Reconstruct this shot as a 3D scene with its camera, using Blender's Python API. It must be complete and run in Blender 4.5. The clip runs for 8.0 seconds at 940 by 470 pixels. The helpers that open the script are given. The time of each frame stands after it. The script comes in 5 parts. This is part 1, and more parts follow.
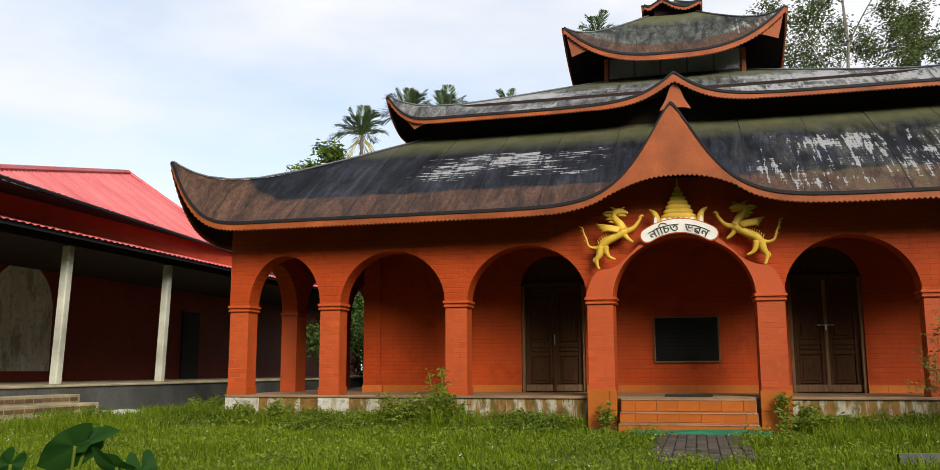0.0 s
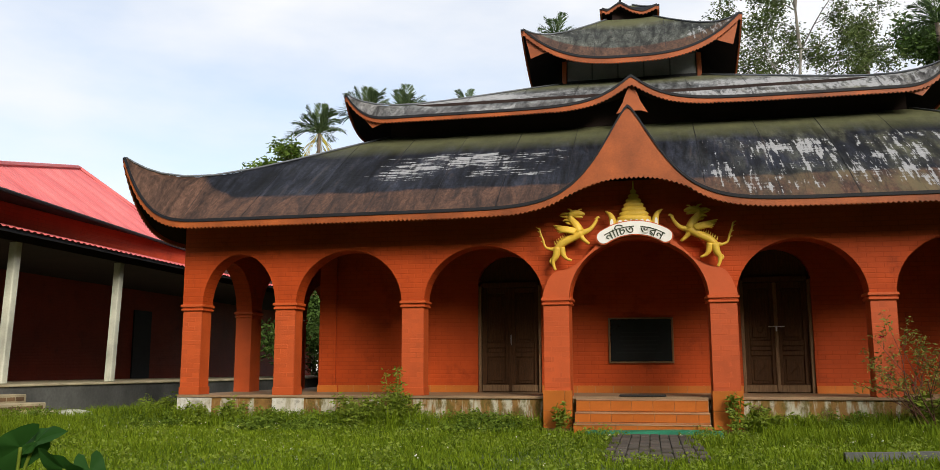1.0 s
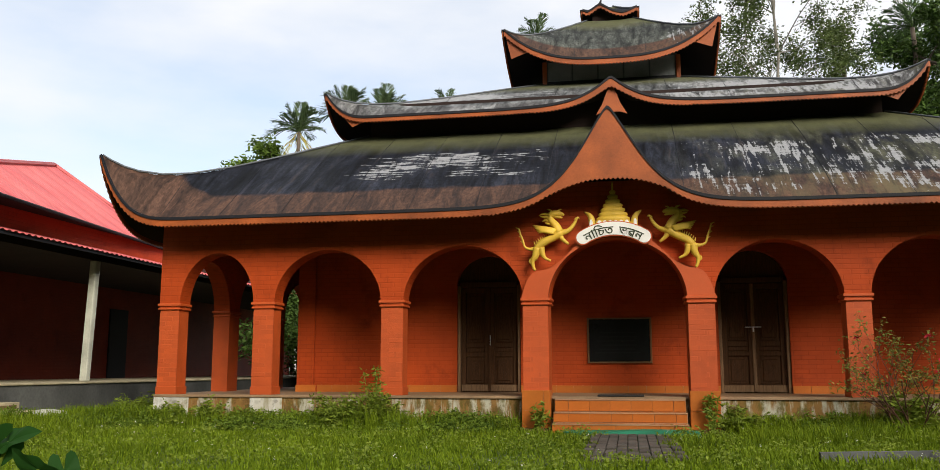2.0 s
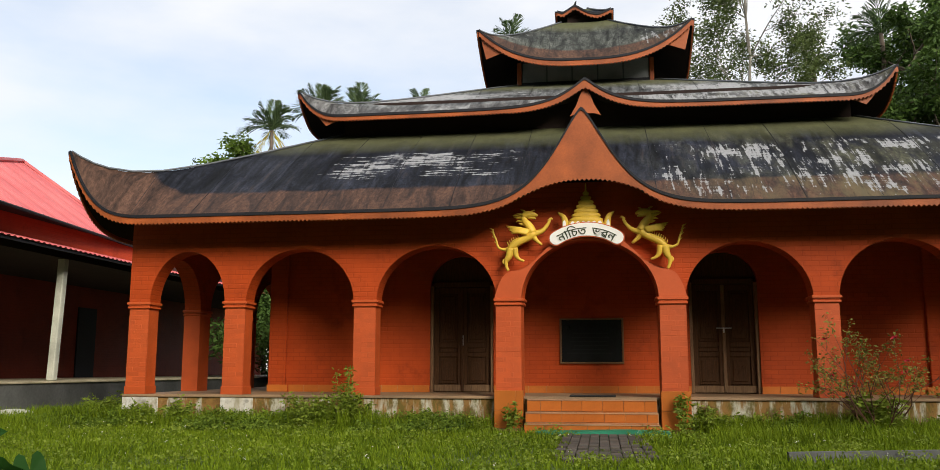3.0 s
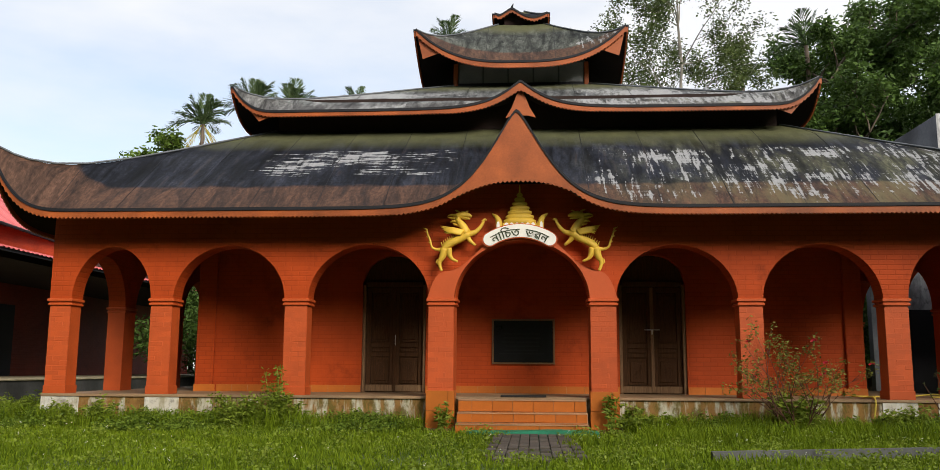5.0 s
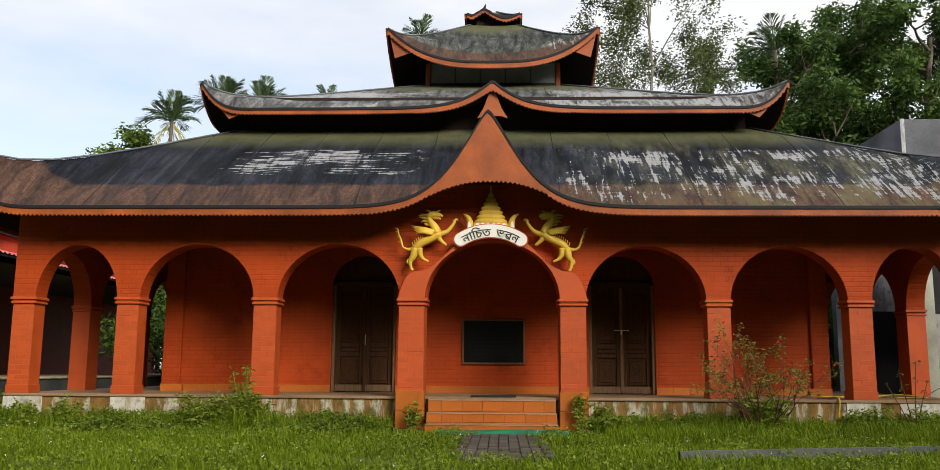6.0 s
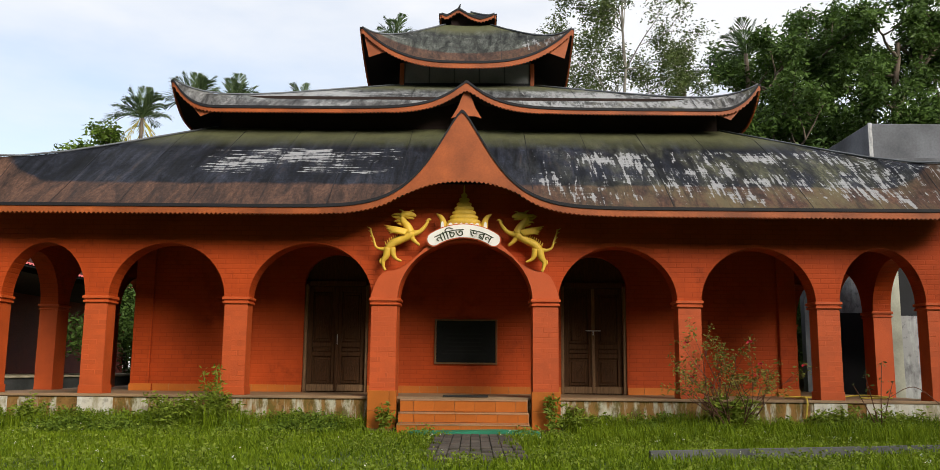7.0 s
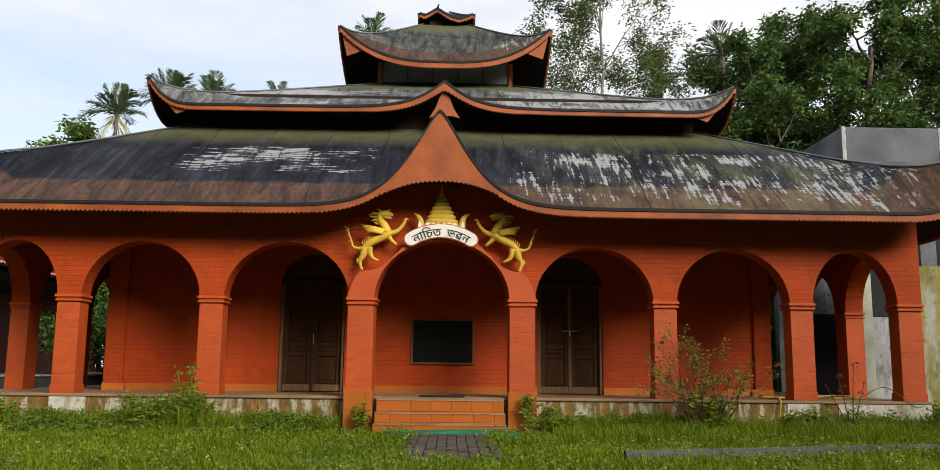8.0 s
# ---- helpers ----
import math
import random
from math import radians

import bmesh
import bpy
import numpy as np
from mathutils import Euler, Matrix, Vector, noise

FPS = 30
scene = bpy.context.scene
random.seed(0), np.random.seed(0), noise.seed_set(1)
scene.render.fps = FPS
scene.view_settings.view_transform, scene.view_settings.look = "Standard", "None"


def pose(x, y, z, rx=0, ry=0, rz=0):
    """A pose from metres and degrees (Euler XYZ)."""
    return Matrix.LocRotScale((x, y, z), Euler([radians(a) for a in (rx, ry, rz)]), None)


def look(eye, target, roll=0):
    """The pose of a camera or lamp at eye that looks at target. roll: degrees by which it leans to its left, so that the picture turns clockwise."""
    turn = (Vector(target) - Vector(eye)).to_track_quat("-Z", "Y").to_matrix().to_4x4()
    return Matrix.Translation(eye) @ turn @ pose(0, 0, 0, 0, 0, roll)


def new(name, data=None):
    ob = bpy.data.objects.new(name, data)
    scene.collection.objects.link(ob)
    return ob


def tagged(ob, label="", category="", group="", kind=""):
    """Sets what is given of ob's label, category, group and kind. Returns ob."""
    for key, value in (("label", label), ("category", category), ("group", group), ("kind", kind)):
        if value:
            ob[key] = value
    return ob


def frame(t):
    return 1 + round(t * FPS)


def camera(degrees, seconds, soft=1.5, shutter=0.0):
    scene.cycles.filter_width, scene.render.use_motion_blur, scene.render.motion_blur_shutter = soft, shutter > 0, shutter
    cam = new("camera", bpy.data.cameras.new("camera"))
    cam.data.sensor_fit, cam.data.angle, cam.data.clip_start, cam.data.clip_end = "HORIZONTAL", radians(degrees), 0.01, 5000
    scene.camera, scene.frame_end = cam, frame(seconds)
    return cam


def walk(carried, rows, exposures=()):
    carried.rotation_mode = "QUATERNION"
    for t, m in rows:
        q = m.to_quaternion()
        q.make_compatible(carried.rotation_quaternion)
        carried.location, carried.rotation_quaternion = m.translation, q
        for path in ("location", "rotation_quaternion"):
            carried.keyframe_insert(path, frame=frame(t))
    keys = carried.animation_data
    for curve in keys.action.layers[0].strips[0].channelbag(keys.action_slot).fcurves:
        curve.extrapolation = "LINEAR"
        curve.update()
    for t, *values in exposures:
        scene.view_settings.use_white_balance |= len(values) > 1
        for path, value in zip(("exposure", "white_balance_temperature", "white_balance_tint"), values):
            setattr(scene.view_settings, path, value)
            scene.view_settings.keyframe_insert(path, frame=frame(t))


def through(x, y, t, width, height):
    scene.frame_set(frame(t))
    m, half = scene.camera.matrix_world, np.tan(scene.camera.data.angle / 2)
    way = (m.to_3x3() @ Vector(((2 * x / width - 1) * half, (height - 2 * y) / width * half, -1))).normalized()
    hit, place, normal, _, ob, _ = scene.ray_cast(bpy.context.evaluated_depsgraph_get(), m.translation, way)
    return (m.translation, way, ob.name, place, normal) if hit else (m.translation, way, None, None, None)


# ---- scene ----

# ---------- camera: a slow pan to the right from one low stand ----------
EYE = (0.15, -13.3, 0.90)
cam = camera(56.47, 8.0, soft=0.8)
ROWS = [  # seconds, yaw, pitch, roll
    (0.0, 14.374, 8.740, 0.213), (0.5, 12.938, 8.743, 0.188), (1.0, 11.540, 8.743, 0.108),
    (1.5, 10.772, 8.737, 0.081), (3.0, 8.418, 8.737, -0.083), (3.5, 7.049, 8.751, -0.118),
    (4.0, 5.933, 8.757, -0.177), (4.5, 4.987, 8.755, -0.254), (6.0, 2.072, 8.772, -0.424),
    (6.5, 1.194, 8.774, -0.462), (7.0, 0.278, 8.786, -0.527), (7.5, -0.543, 8.792, -0.564),
    (8.0, -1.233, 8.798, -0.614),
]
walk(cam, [(t, pose(*EYE, 90 + pitch, roll, yaw)) for t, yaw, pitch, roll in ROWS], [(0.0, 0.0), (8.0, 0.0)])

# ---------- light ----------
SUN_ELEV, SUN_ROT = 27.0, 147.0      # degrees; rotation clockwise from +y
world = bpy.data.worlds.new("sky")
scene.world = world
world.use_nodes = True
wn, wl = world.node_tree.nodes, world.node_tree.links
wn.clear()
w_out = wn.new("ShaderNodeOutputWorld")
w_bg = wn.new("ShaderNodeBackground")
w_sky = wn.new("ShaderNodeTexSky")
w_sky.sky_type, w_sky.sun_disc = "NISHITA", False
w_sky.sun_elevation, w_sky.sun_rotation = radians(SUN_ELEV), radians(SUN_ROT)
w_scale = wn.new("ShaderNodeVectorMath")
w_scale.operation = "SCALE"
w_scale.inputs["Scale"].default_value = 0.19
w_co = wn.new("ShaderNodeTexCoord")
w_map = wn.new("ShaderNodeMapping")
w_map.inputs["Scale"].default_value = (1.6, 1.6, 4.5)
w_map.inputs["Rotation"].default_value = (0.25, 0.1, 0.6)
w_noise = wn.new("ShaderNodeTexNoise")
w_noise.inputs["Scale"].default_value, w_noise.inputs["Detail"].default_value, w_noise.inputs["Roughness"].default_value = 1.5, 6.0, 0.5
w_ramp = wn.new("ShaderNodeValToRGB")
w_ramp.color_ramp.elements[0].position, w_ramp.color_ramp.elements[1].position = 0.33, 0.62
w_ramp.color_ramp.elements[0].color = (0.42, 0.42, 0.42, 1)
w_mix = wn.new("ShaderNodeMixRGB")
w_mix.inputs["Color2"].default_value = (0.99, 1.0, 1.03, 1)
wl.new(w_co.outputs["Generated"], w_map.inputs["Vector"])
wl.new(w_map.outputs["Vector"], w_noise.inputs["Vector"])
wl.new(w_noise.outputs["Fac"], w_ramp.inputs["Fac"])
wl.new(w_sky.outputs["Color"], w_scale.inputs[0])
wl.new(w_scale.outputs[0], w_mix.inputs["Color1"])
wl.new(w_ramp.outputs["Color"], w_mix.inputs["Fac"])
wl.new(w_mix.outputs["Color"], w_bg.inputs["Color"])
wl.new(w_bg.outputs["Background"], w_out.inputs["Surface"])
w_bg.inputs["Strength"].default_value = 1.0
sun_data = bpy.data.lights.new("sun", "SUN")
sun_data.energy, sun_data.angle, sun_data.color = 4.25, radians(26), (1.0, 0.93, 0.80)
sun = new("sun", sun_data)
sun.matrix_world = look((0, 0, 0), (-math.sin(radians(SUN_ROT)) * math.cos(radians(SUN_ELEV)),
                                    -math.cos(radians(SUN_ROT)) * math.cos(radians(SUN_ELEV)), -math.sin(radians(SUN_ELEV))))


# ---------- materials ----------
class Nodes:
    """A short way to wire a node material."""

    def __init__(self, name):
        self.mat = bpy.data.materials.new(name)
        self.mat.use_nodes = True
        self.tree = self.mat.node_tree
        self.n, self.l = self.tree.nodes, self.tree.links
        self.bsdf = self.n["Principled BSDF"]
        self.co = self.n.new("ShaderNodeTexCoord")

    def link(self, a, b):
        self.l.new(a, b)

    def mapped(self, scale=(1, 1, 1), source="Object", rot=(0, 0, 0)):
        m = self.n.new("ShaderNodeMapping")
        m.inputs["Scale"].default_value, m.inputs["Rotation"].default_value = scale, rot
        self.link(self.co.outputs[source], m.inputs["Vector"])
        return m.outputs["Vector"]

    def noise(self, scale, detail=4, rough=0.55, vec=None, dist=0.0):
        t = self.n.new("ShaderNodeTexNoise")
        t.inputs["Scale"].default_value, t.inputs["Detail"].default_value = scale, detail
        t.inputs["Roughness"].default_value, t.inputs["Distortion"].default_value = rough, dist
        self.link(vec if vec is not None else self.co.outputs["Object"], t.inputs["Vector"])
        return t.outputs["Fac"]

    def ramp(self, fac, stops):
        r = self.n.new("ShaderNodeValToRGB")
        e = r.color_ramp.elements
        while len(e) < len(stops):
            e.new(0.5)
        for el, (p, c) in zip(e, stops):
            el.position = p
            el.color = (c, c, c, 1) if isinstance(c, (int, float)) else (*c, 1)
        self.link(fac, r.inputs["Fac"])
        return r.outputs["Color"]

    def mix(self, fac, a, b, how="MIX"):
        m = self.n.new("ShaderNodeMixRGB")
        m.blend_type = how
        for sock, val in ((m.inputs["Fac"], fac), (m.inputs["Color1"], a), (m.inputs["Color2"], b)):
            if isinstance(val, (int, float)):
                sock.default_value = val if sock.name == "Fac" else (val, val, val, 1)
            elif isinstance(val, tuple):
                sock.default_value = (*val, 1)
            else:
                self.link(val, sock)
        return m.outputs["Color"]

    def math(self, op, a, b=0.0):
        m = self.n.new("ShaderNodeMath")
        m.operation = op
        for sock, val in zip(m.inputs, (a, b)):
            if isinstance(val, (int, float)):
                sock.default_value = val
            else:
                self.link(val, sock)
        return m.outputs[0]

    def bump(self, height, strength=0.3, dist=0.01):
        b = self.n.new("ShaderNodeBump")
        b.inputs["Strength"].default_value, b.inputs["Distance"].default_value = strength, dist
        self.link(height, b.inputs["Height"])
        self.link(b.outputs["Normal"], self.bsdf.inputs["Normal"])

    def done(self, color, rough=0.7, metal=0.0, spec=0.35):
        self.bsdf.inputs["Specular IOR Level"].default_value = spec
        for sock, val in ((self.bsdf.inputs["Base Color"], color), (self.bsdf.inputs["Roughness"], rough)):
            if isinstance(val, (int, float)):
                sock.default_value = val
            elif isinstance(val, tuple):
                sock.default_value = (*val, 1)
            else:
                self.link(val, sock)
        self.bsdf.inputs["Metallic"].default_value = metal
        return self.mat


def plain(name, color, rough=0.7, metal=0.0, vary=0.25, scale=6.0, bump=0.15, rand=0.0):
    """A colour with grain and blotches at two scales."""
    k = Nodes(name)
    big = k.noise(scale * 0.25, 3)
    fine = k.noise(scale * 6, 5, 0.65)
    dark = tuple(c * (1 - vary) for c in color)
    light = tuple(min(1, c * (1 + vary)) for c in color)
    col = k.mix(k.ramp(big, [(0.3, 0.0), (0.7, 1.0)]), dark, light)
    col = k.mix(0.5, col, k.ramp(fine, [(0.25, 1 - vary), (0.75, 1 + vary * 0.6)]), "MULTIPLY")
    if rand:
        info = k.n.new("ShaderNodeObjectInfo")
        col = k.mix(1.0, col, k.ramp(info.outputs["Random"], [(0.0, 1 - rand), (1.0, 1 + rand)]), "MULTIPLY")
    k.bump(fine, bump, 0.01)
    return k.done(col, rough, metal)


def brick_paint(name, color, depth=0.45):
    """Red paint over brickwork: the courses show as relief, with worn and sooty patches."""
    k = Nodes(name)
    sep = k.n.new("ShaderNodeSeparateXYZ")
    k.link(k.co.outputs["Object"], sep.inputs[0])
    comb = k.n.new("ShaderNodeCombineXYZ")
    k.link(k.math("ADD", sep.outputs["X"], sep.outputs["Y"]), comb.inputs["X"])
    k.link(sep.outputs["Z"], comb.inputs["Y"])
    b = k.n.new("ShaderNodeTexBrick")
    b.inputs["Scale"].default_value, b.inputs["Mortar Size"].default_value = 1.0, 0.009
    b.inputs["Brick Width"].default_value, b.inputs["Row Height"].default_value = 0.23, 0.075
    b.inputs["Mortar Smooth"].default_value = 0.6
    b.inputs["Color1"].default_value, b.inputs["Color2"].default_value, b.inputs["Mortar"].default_value = (1, 1, 1, 1), (0.74, 0.74, 0.74, 1), (0.42, 0.40, 0.40, 1)
    k.link(comb.outputs[0], b.inputs["Vector"])
    big = k.noise(0.9, 5, 0.6)
    fine = k.noise(45, 4, 0.7)
    col = k.mix(k.ramp(big, [(0.32, 0.0), (0.68, 1.0)]), tuple(c * 0.82 for c in color), tuple(min(1, c * 1.12) for c in color))
    col = k.mix(k.ramp(k.noise(1.3, 4), [(0.35, 0.08), (0.65, 0.45)]), col, b.outputs["Color"], "MULTIPLY")
    streak = k.noise(3.0, 5, 0.6, k.mapped((2.2, 2.2, 0.35)))
    col = k.mix(k.ramp(streak, [(0.55, 0.0), (0.8, 0.35)]), col, tuple(c * 0.55 for c in color))
    col = k.mix(k.ramp(k.noise(7, 6, 0.7), [(0.66, 0.0), (0.74, 0.35)]), col, (0.54, 0.18, 0.09))
    col = k.mix(k.ramp(k.noise(2.3, 7, 0.7), [(0.56, 0.0), (0.72, 0.6)]), col, tuple(c * 0.35 for c in color))
    k.bump(k.math("ADD", k.math("MULTIPLY", b.outputs["Fac"], -1.0), k.math("MULTIPLY", fine, 0.35)), depth, 0.008)
    return k.done(col, 0.66, spec=0.2)


RED = (0.42, 0.056, 0.007)
M_wall = brick_paint("red_painted_brickwork", RED)
FADED = (0.46, 0.075, 0.014)
M_brick = plain("red_painted_brick", FADED, 0.6, vary=0.16, scale=9, bump=0.35, rand=0.07)
M_smooth = plain("red_painted_plaster", FADED, 0.55, vary=0.12, scale=5, bump=0.15)
M_fascia = plain("orange_painted_board", (0.31, 0.073, 0.015), 0.55, vary=0.38, scale=7, bump=0.1)
# near-black boards: the shade under eaves and ceilings is put into the colour
M_soffit_shade = plain("shade_dark_boards", (0.022, 0.012, 0.010), 0.9, vary=0.3, scale=6)
# bitumen on the eave edges; also the painted shade inside doorway and opening
M_edge_and_shade = plain("black_bitumen_and_shade", (0.008, 0.008, 0.011), 0.7, vary=0.3)
M_tile = plain("orange_glazed_tile", (0.44, 0.125, 0.020), 0.35, vary=0.18, scale=7, bump=0.05, rand=0.07)
M_grout = plain("pale_grout", (0.36, 0.20, 0.11), 0.85)
M_floor = plain("worn_cement_floor", (0.26, 0.165, 0.09), 0.6)


def wood(name, color, vary=0.4):
    k = Nodes(name)
    g = k.noise(9, 6, 0.6, k.mapped((6, 6, 0.5)), 1.0)
    col = k.mix(k.ramp(g, [(0.3, 0.0), (0.7, 1.0)]), tuple(c * (1 - vary) for c in color), tuple(c * (1 + vary) for c in color))
    k.bump(g, 0.3, 0.006)
    return k.done(col, 0.8, spec=0.2)


M_wood = wood("dark_carved_wood", (0.062, 0.027, 0.010))
M_frame = wood("grey_brown_door_frame", (0.17, 0.10, 0.052))
M_gold = plain("ochre_yellow_paint", (0.68, 0.43, 0.05), 0.5, vary=0.22, scale=12)
M_white = plain("white_paint", (0.78, 0.76, 0.72), 0.55, vary=0.08)
M_ink = plain("dark_green_lettering", (0.035, 0.045, 0.02), 0.5)
M_plaque = plain("black_polished_stone", (0.012, 0.012, 0.013), 0.16, vary=0.3)
M_plaqueink = plain("worn_grey_engraving", (0.016, 0.016, 0.017), 0.24)
M_brassy = plain("brown_plaque_frame", (0.17, 0.09, 0.035), 0.45)
M_steel = plain("galvanised_latch", (0.62, 0.62, 0.60), 0.35, 0.9)
M_green = plain("green_plastic_mat", (0.02, 0.19, 0.10), 0.6)
M_concrete = plain("grey_concrete", (0.115, 0.12, 0.135), 0.85, vary=0.45, scale=3, bump=0.3)
M_oldstep = plain("worn_ochre_cement", (0.40, 0.34, 0.22), 0.85, vary=0.35, scale=6, bump=0.3)
M_annexbase = plain("dark_stained_cement", (0.085, 0.085, 0.08), 0.85, vary=0.5, scale=2.5, bump=0.3)
M_mesh = plain("dark_grey_sheet_panel", (0.12, 0.13, 0.145), 0.5, vary=0.4, scale=5)
M_pillar = plain("limewashed_pillar", (0.46, 0.46, 0.38), 0.8, vary=0.3, scale=5, bump=0.2)
M_lantern = plain("dull_grey_pane", (0.24, 0.25, 0.26), 0.45, vary=0.3, scale=5)
# red wall colour with the shade put into it
M_wall_shade = plain("shade_dark_wall", (0.06, 0.025, 0.02), 0.9)
M_bark = plain("grey_bark", (0.13, 0.10, 0.075), 0.9, vary=0.4, scale=10, bump=0.5)
M_palebark = plain("pale_grey_bark", (0.26, 0.24, 0.20), 0.9, vary=0.35, scale=10, bump=0.4)
M_twig = plain("reddish_brown_twig", (0.11, 0.05, 0.03), 0.85)
M_hose = plain("yellow_hose", (0.55, 0.40, 0.06), 0.5)
M_cable = plain("black_rubber_mat", (0.02, 0.018, 0.016), 0.8)


def leafy(name, dark, light, gloss=0.45, through=0.25, random_by="island"):
    k = Nodes(name)
    if random_by == "island":
        g = k.n.new("ShaderNodeNewGeometry").outputs["Random Per Island"]
    else:
        g = k.n.new("ShaderNodeObjectInfo").outputs["Random"]
    col = k.mix(g, dark, light)
    col = k.mix(k.ramp(k.noise(0.7, 3), [(0.3, 0.0), (0.7, 0.55)]), col, tuple(c * 1.35 for c in light))
    k.bsdf.inputs["Subsurface Weight"].default_value = 0.0
    k.done(col, gloss, spec=0.16)
    tr = k.n.new("ShaderNodeBsdfTranslucent")
    k.link(col, tr.inputs["Color"])
    mx = k.n.new("ShaderNodeMixShader")
    mx.inputs[0].default_value = through
    out = k.n["Material Output"]
    k.link(k.bsdf.outputs[0], mx.inputs[1])
    k.link(tr.outputs[0], mx.inputs[2])
    k.link(mx.outputs[0], out.inputs["Surface"])
    return k.mat


M_leaf = leafy("deep_green_leaf", (0.012, 0.029, 0.007), (0.085, 0.145, 0.030))
M_leaf_mid = leafy("fresh_green_leaf", (0.030, 0.060, 0.010), (0.13, 0.20, 0.03))
M_leaf_airy = leafy("olive_green_leaf", (0.025, 0.042, 0.012), (0.105, 0.14, 0.04))
M_palm = leafy("palm_green", (0.030, 0.058, 0.028), (0.105, 0.15, 0.065))
M_palm_dry = leafy("yellowing_frond", (0.30, 0.23, 0.025), (0.46, 0.39, 0.045))
M_grass = leafy("lawn_grass", (0.045, 0.090, 0.005), (0.195, 0.265, 0.012), 0.75, 0.35)
M_weed = leafy("weed_green", (0.075, 0.125, 0.012), (0.23, 0.29, 0.035), 0.5, 0.3)
M_under = leafy("undergrowth_green", (0.035, 0.070, 0.008), (0.16, 0.23, 0.025), 0.6, 0.3)
M_taro = leafy("taro_leaf_green", (0.012, 0.052, 0.008), (0.026, 0.085, 0.013), 0.65, 0.3)
M_bushleaf = leafy("olive_bush_leaf", (0.07, 0.085, 0.016), (0.24, 0.24, 0.05), 0.5, 0.3)
M_flower = leafy("crimson_petal", (0.35, 0.01, 0.02), (0.5, 0.02, 0.04))
M_whiteflower = leafy("white_petal", (0.6, 0.6, 0.55), (0.75, 0.75, 0.7))


def roof_paint(name, dark, light, spread, rusty=0.95):
    """Black-painted sheet roof: rusty band over the eave, bleached scuffs, moss near the top. UV: metres along, metres up the slope."""
    k = Nodes(name)
    uv = k.co.outputs["UV"]
    sep = k.n.new("ShaderNodeSeparateXYZ")
    k.link(uv, sep.inputs[0])
    along, up = sep.outputs["X"], sep.outputs["Y"]
    info = k.n.new("ShaderNodeObjectInfo")
    wob = k.math("MULTIPLY", k.math("SUBTRACT", k.noise(1.6, 6, 0.7, uv), 0.5), 0.32)
    far_out = k.ramp(k.math("DIVIDE", k.math("ABSOLUTE", along), 10.0), [(0.66, 0.0), (0.84, 1.0)])
    upw = k.math("SUBTRACT", k.math("ADD", up, wob), k.math("MULTIPLY", far_out, 0.65))
    fine = k.noise(26, 5, 0.7, k.mapped((1.0, 0.5, 1), "UV"))
    grain = k.noise(5, 7, 0.72, k.mapped((1.0, 0.24, 1), "UV"), 0.8)
    coarse = k.noise(2.2, 5, 0.65, k.mapped((1.0, 0.45, 1), "UV"))
    right = k.ramp(k.math("DIVIDE", along, 10.0), [(0.05, 0.0), (0.42, 1.0), (0.60, 1.0), (0.74, 0.15)])
    base = k.mix(k.ramp(k.noise(0.9, 5, 0.6, uv), [(0.32, 0.0), (0.68, 1.0)]), dark, light)
    base = k.mix(k.math("MULTIPLY", k.ramp(coarse, [(0.45, 0.0), (0.62, 0.8)]), right), base, (0.060, 0.060, 0.036))
    base = k.mix(0.8, base, k.ramp(grain, [(0.36, 0.2), (0.64, 2.1)]), "MULTIPLY")
    base = k.mix(0.6, base, k.ramp(fine, [(0.34, 0.35), (0.66, 1.7)]), "MULTIPLY")
    runs = k.noise(2.6, 7, 0.7, k.mapped((2.4, 0.30, 1), "UV"), 0.6)
    base = k.mix(0.85, base, k.ramp(runs, [(0.38, 0.25), (0.62, 1.7)]), "MULTIPLY")
    base = k.mix(k.ramp(runs, [(0.56, 0.0), (0.70, 0.5)]), base, (0.050, 0.036, 0.028))
    base = k.mix(1.0, base, k.ramp(info.outputs["Random"], [(0.0, 0.75), (1.0, 1.3)]), "MULTIPLY")
    rust = k.mix(k.ramp(grain, [(0.36, 0.0), (0.66, 1.0)]), (0.022, 0.015, 0.013), (0.125, 0.066, 0.044))
    rust = k.mix(0.6, rust, k.ramp(fine, [(0.34, 0.4), (0.66, 1.6)]), "MULTIPLY")
    rust = k.mix(k.math("MULTIPLY", k.ramp(coarse, [(0.42, 0.0), (0.58, 0.85)]), right), rust, (0.13, 0.105, 0.055))
    rust = k.mix(k.ramp(runs, [(0.30, 0.85), (0.48, 0.0)]), rust, (0.012, 0.010, 0.010))
    band = k.ramp(k.math("DIVIDE", upw, 2.0), [(0.355, rusty), (0.40, 0.0)])
    col = k.mix(band, base, rust)
    moss = k.math("MULTIPLY", k.ramp(k.math("DIVIDE", upw, 4.0), [(0.60, 0.0), (0.80, 1.0)]), k.ramp(k.noise(2.2, 5, 0.65, uv), [(0.25, 0.55), (0.6, 0.95)]))
    col = k.mix(moss, col, k.mix(coarse, (0.075, 0.080, 0.042), (0.135, 0.135, 0.066)))
    # bleached scuffs: brushed crosswise on one half, down the slope on the other
    hor = k.noise(2.0, 6, 0.62, k.mapped((1.1, 8.0, 1), "UV"))
    ver = k.noise(2.0, 6, 0.62, k.mapped((7.0, 0.9, 1), "UV"))
    patch = k.math("MULTIPLY", k.math("SUBTRACT", k.noise(0.85, 4, 0.6, uv), 0.5), 0.55)
    place = k.math("ADD", k.math("DIVIDE", along, 20.0), 0.5)
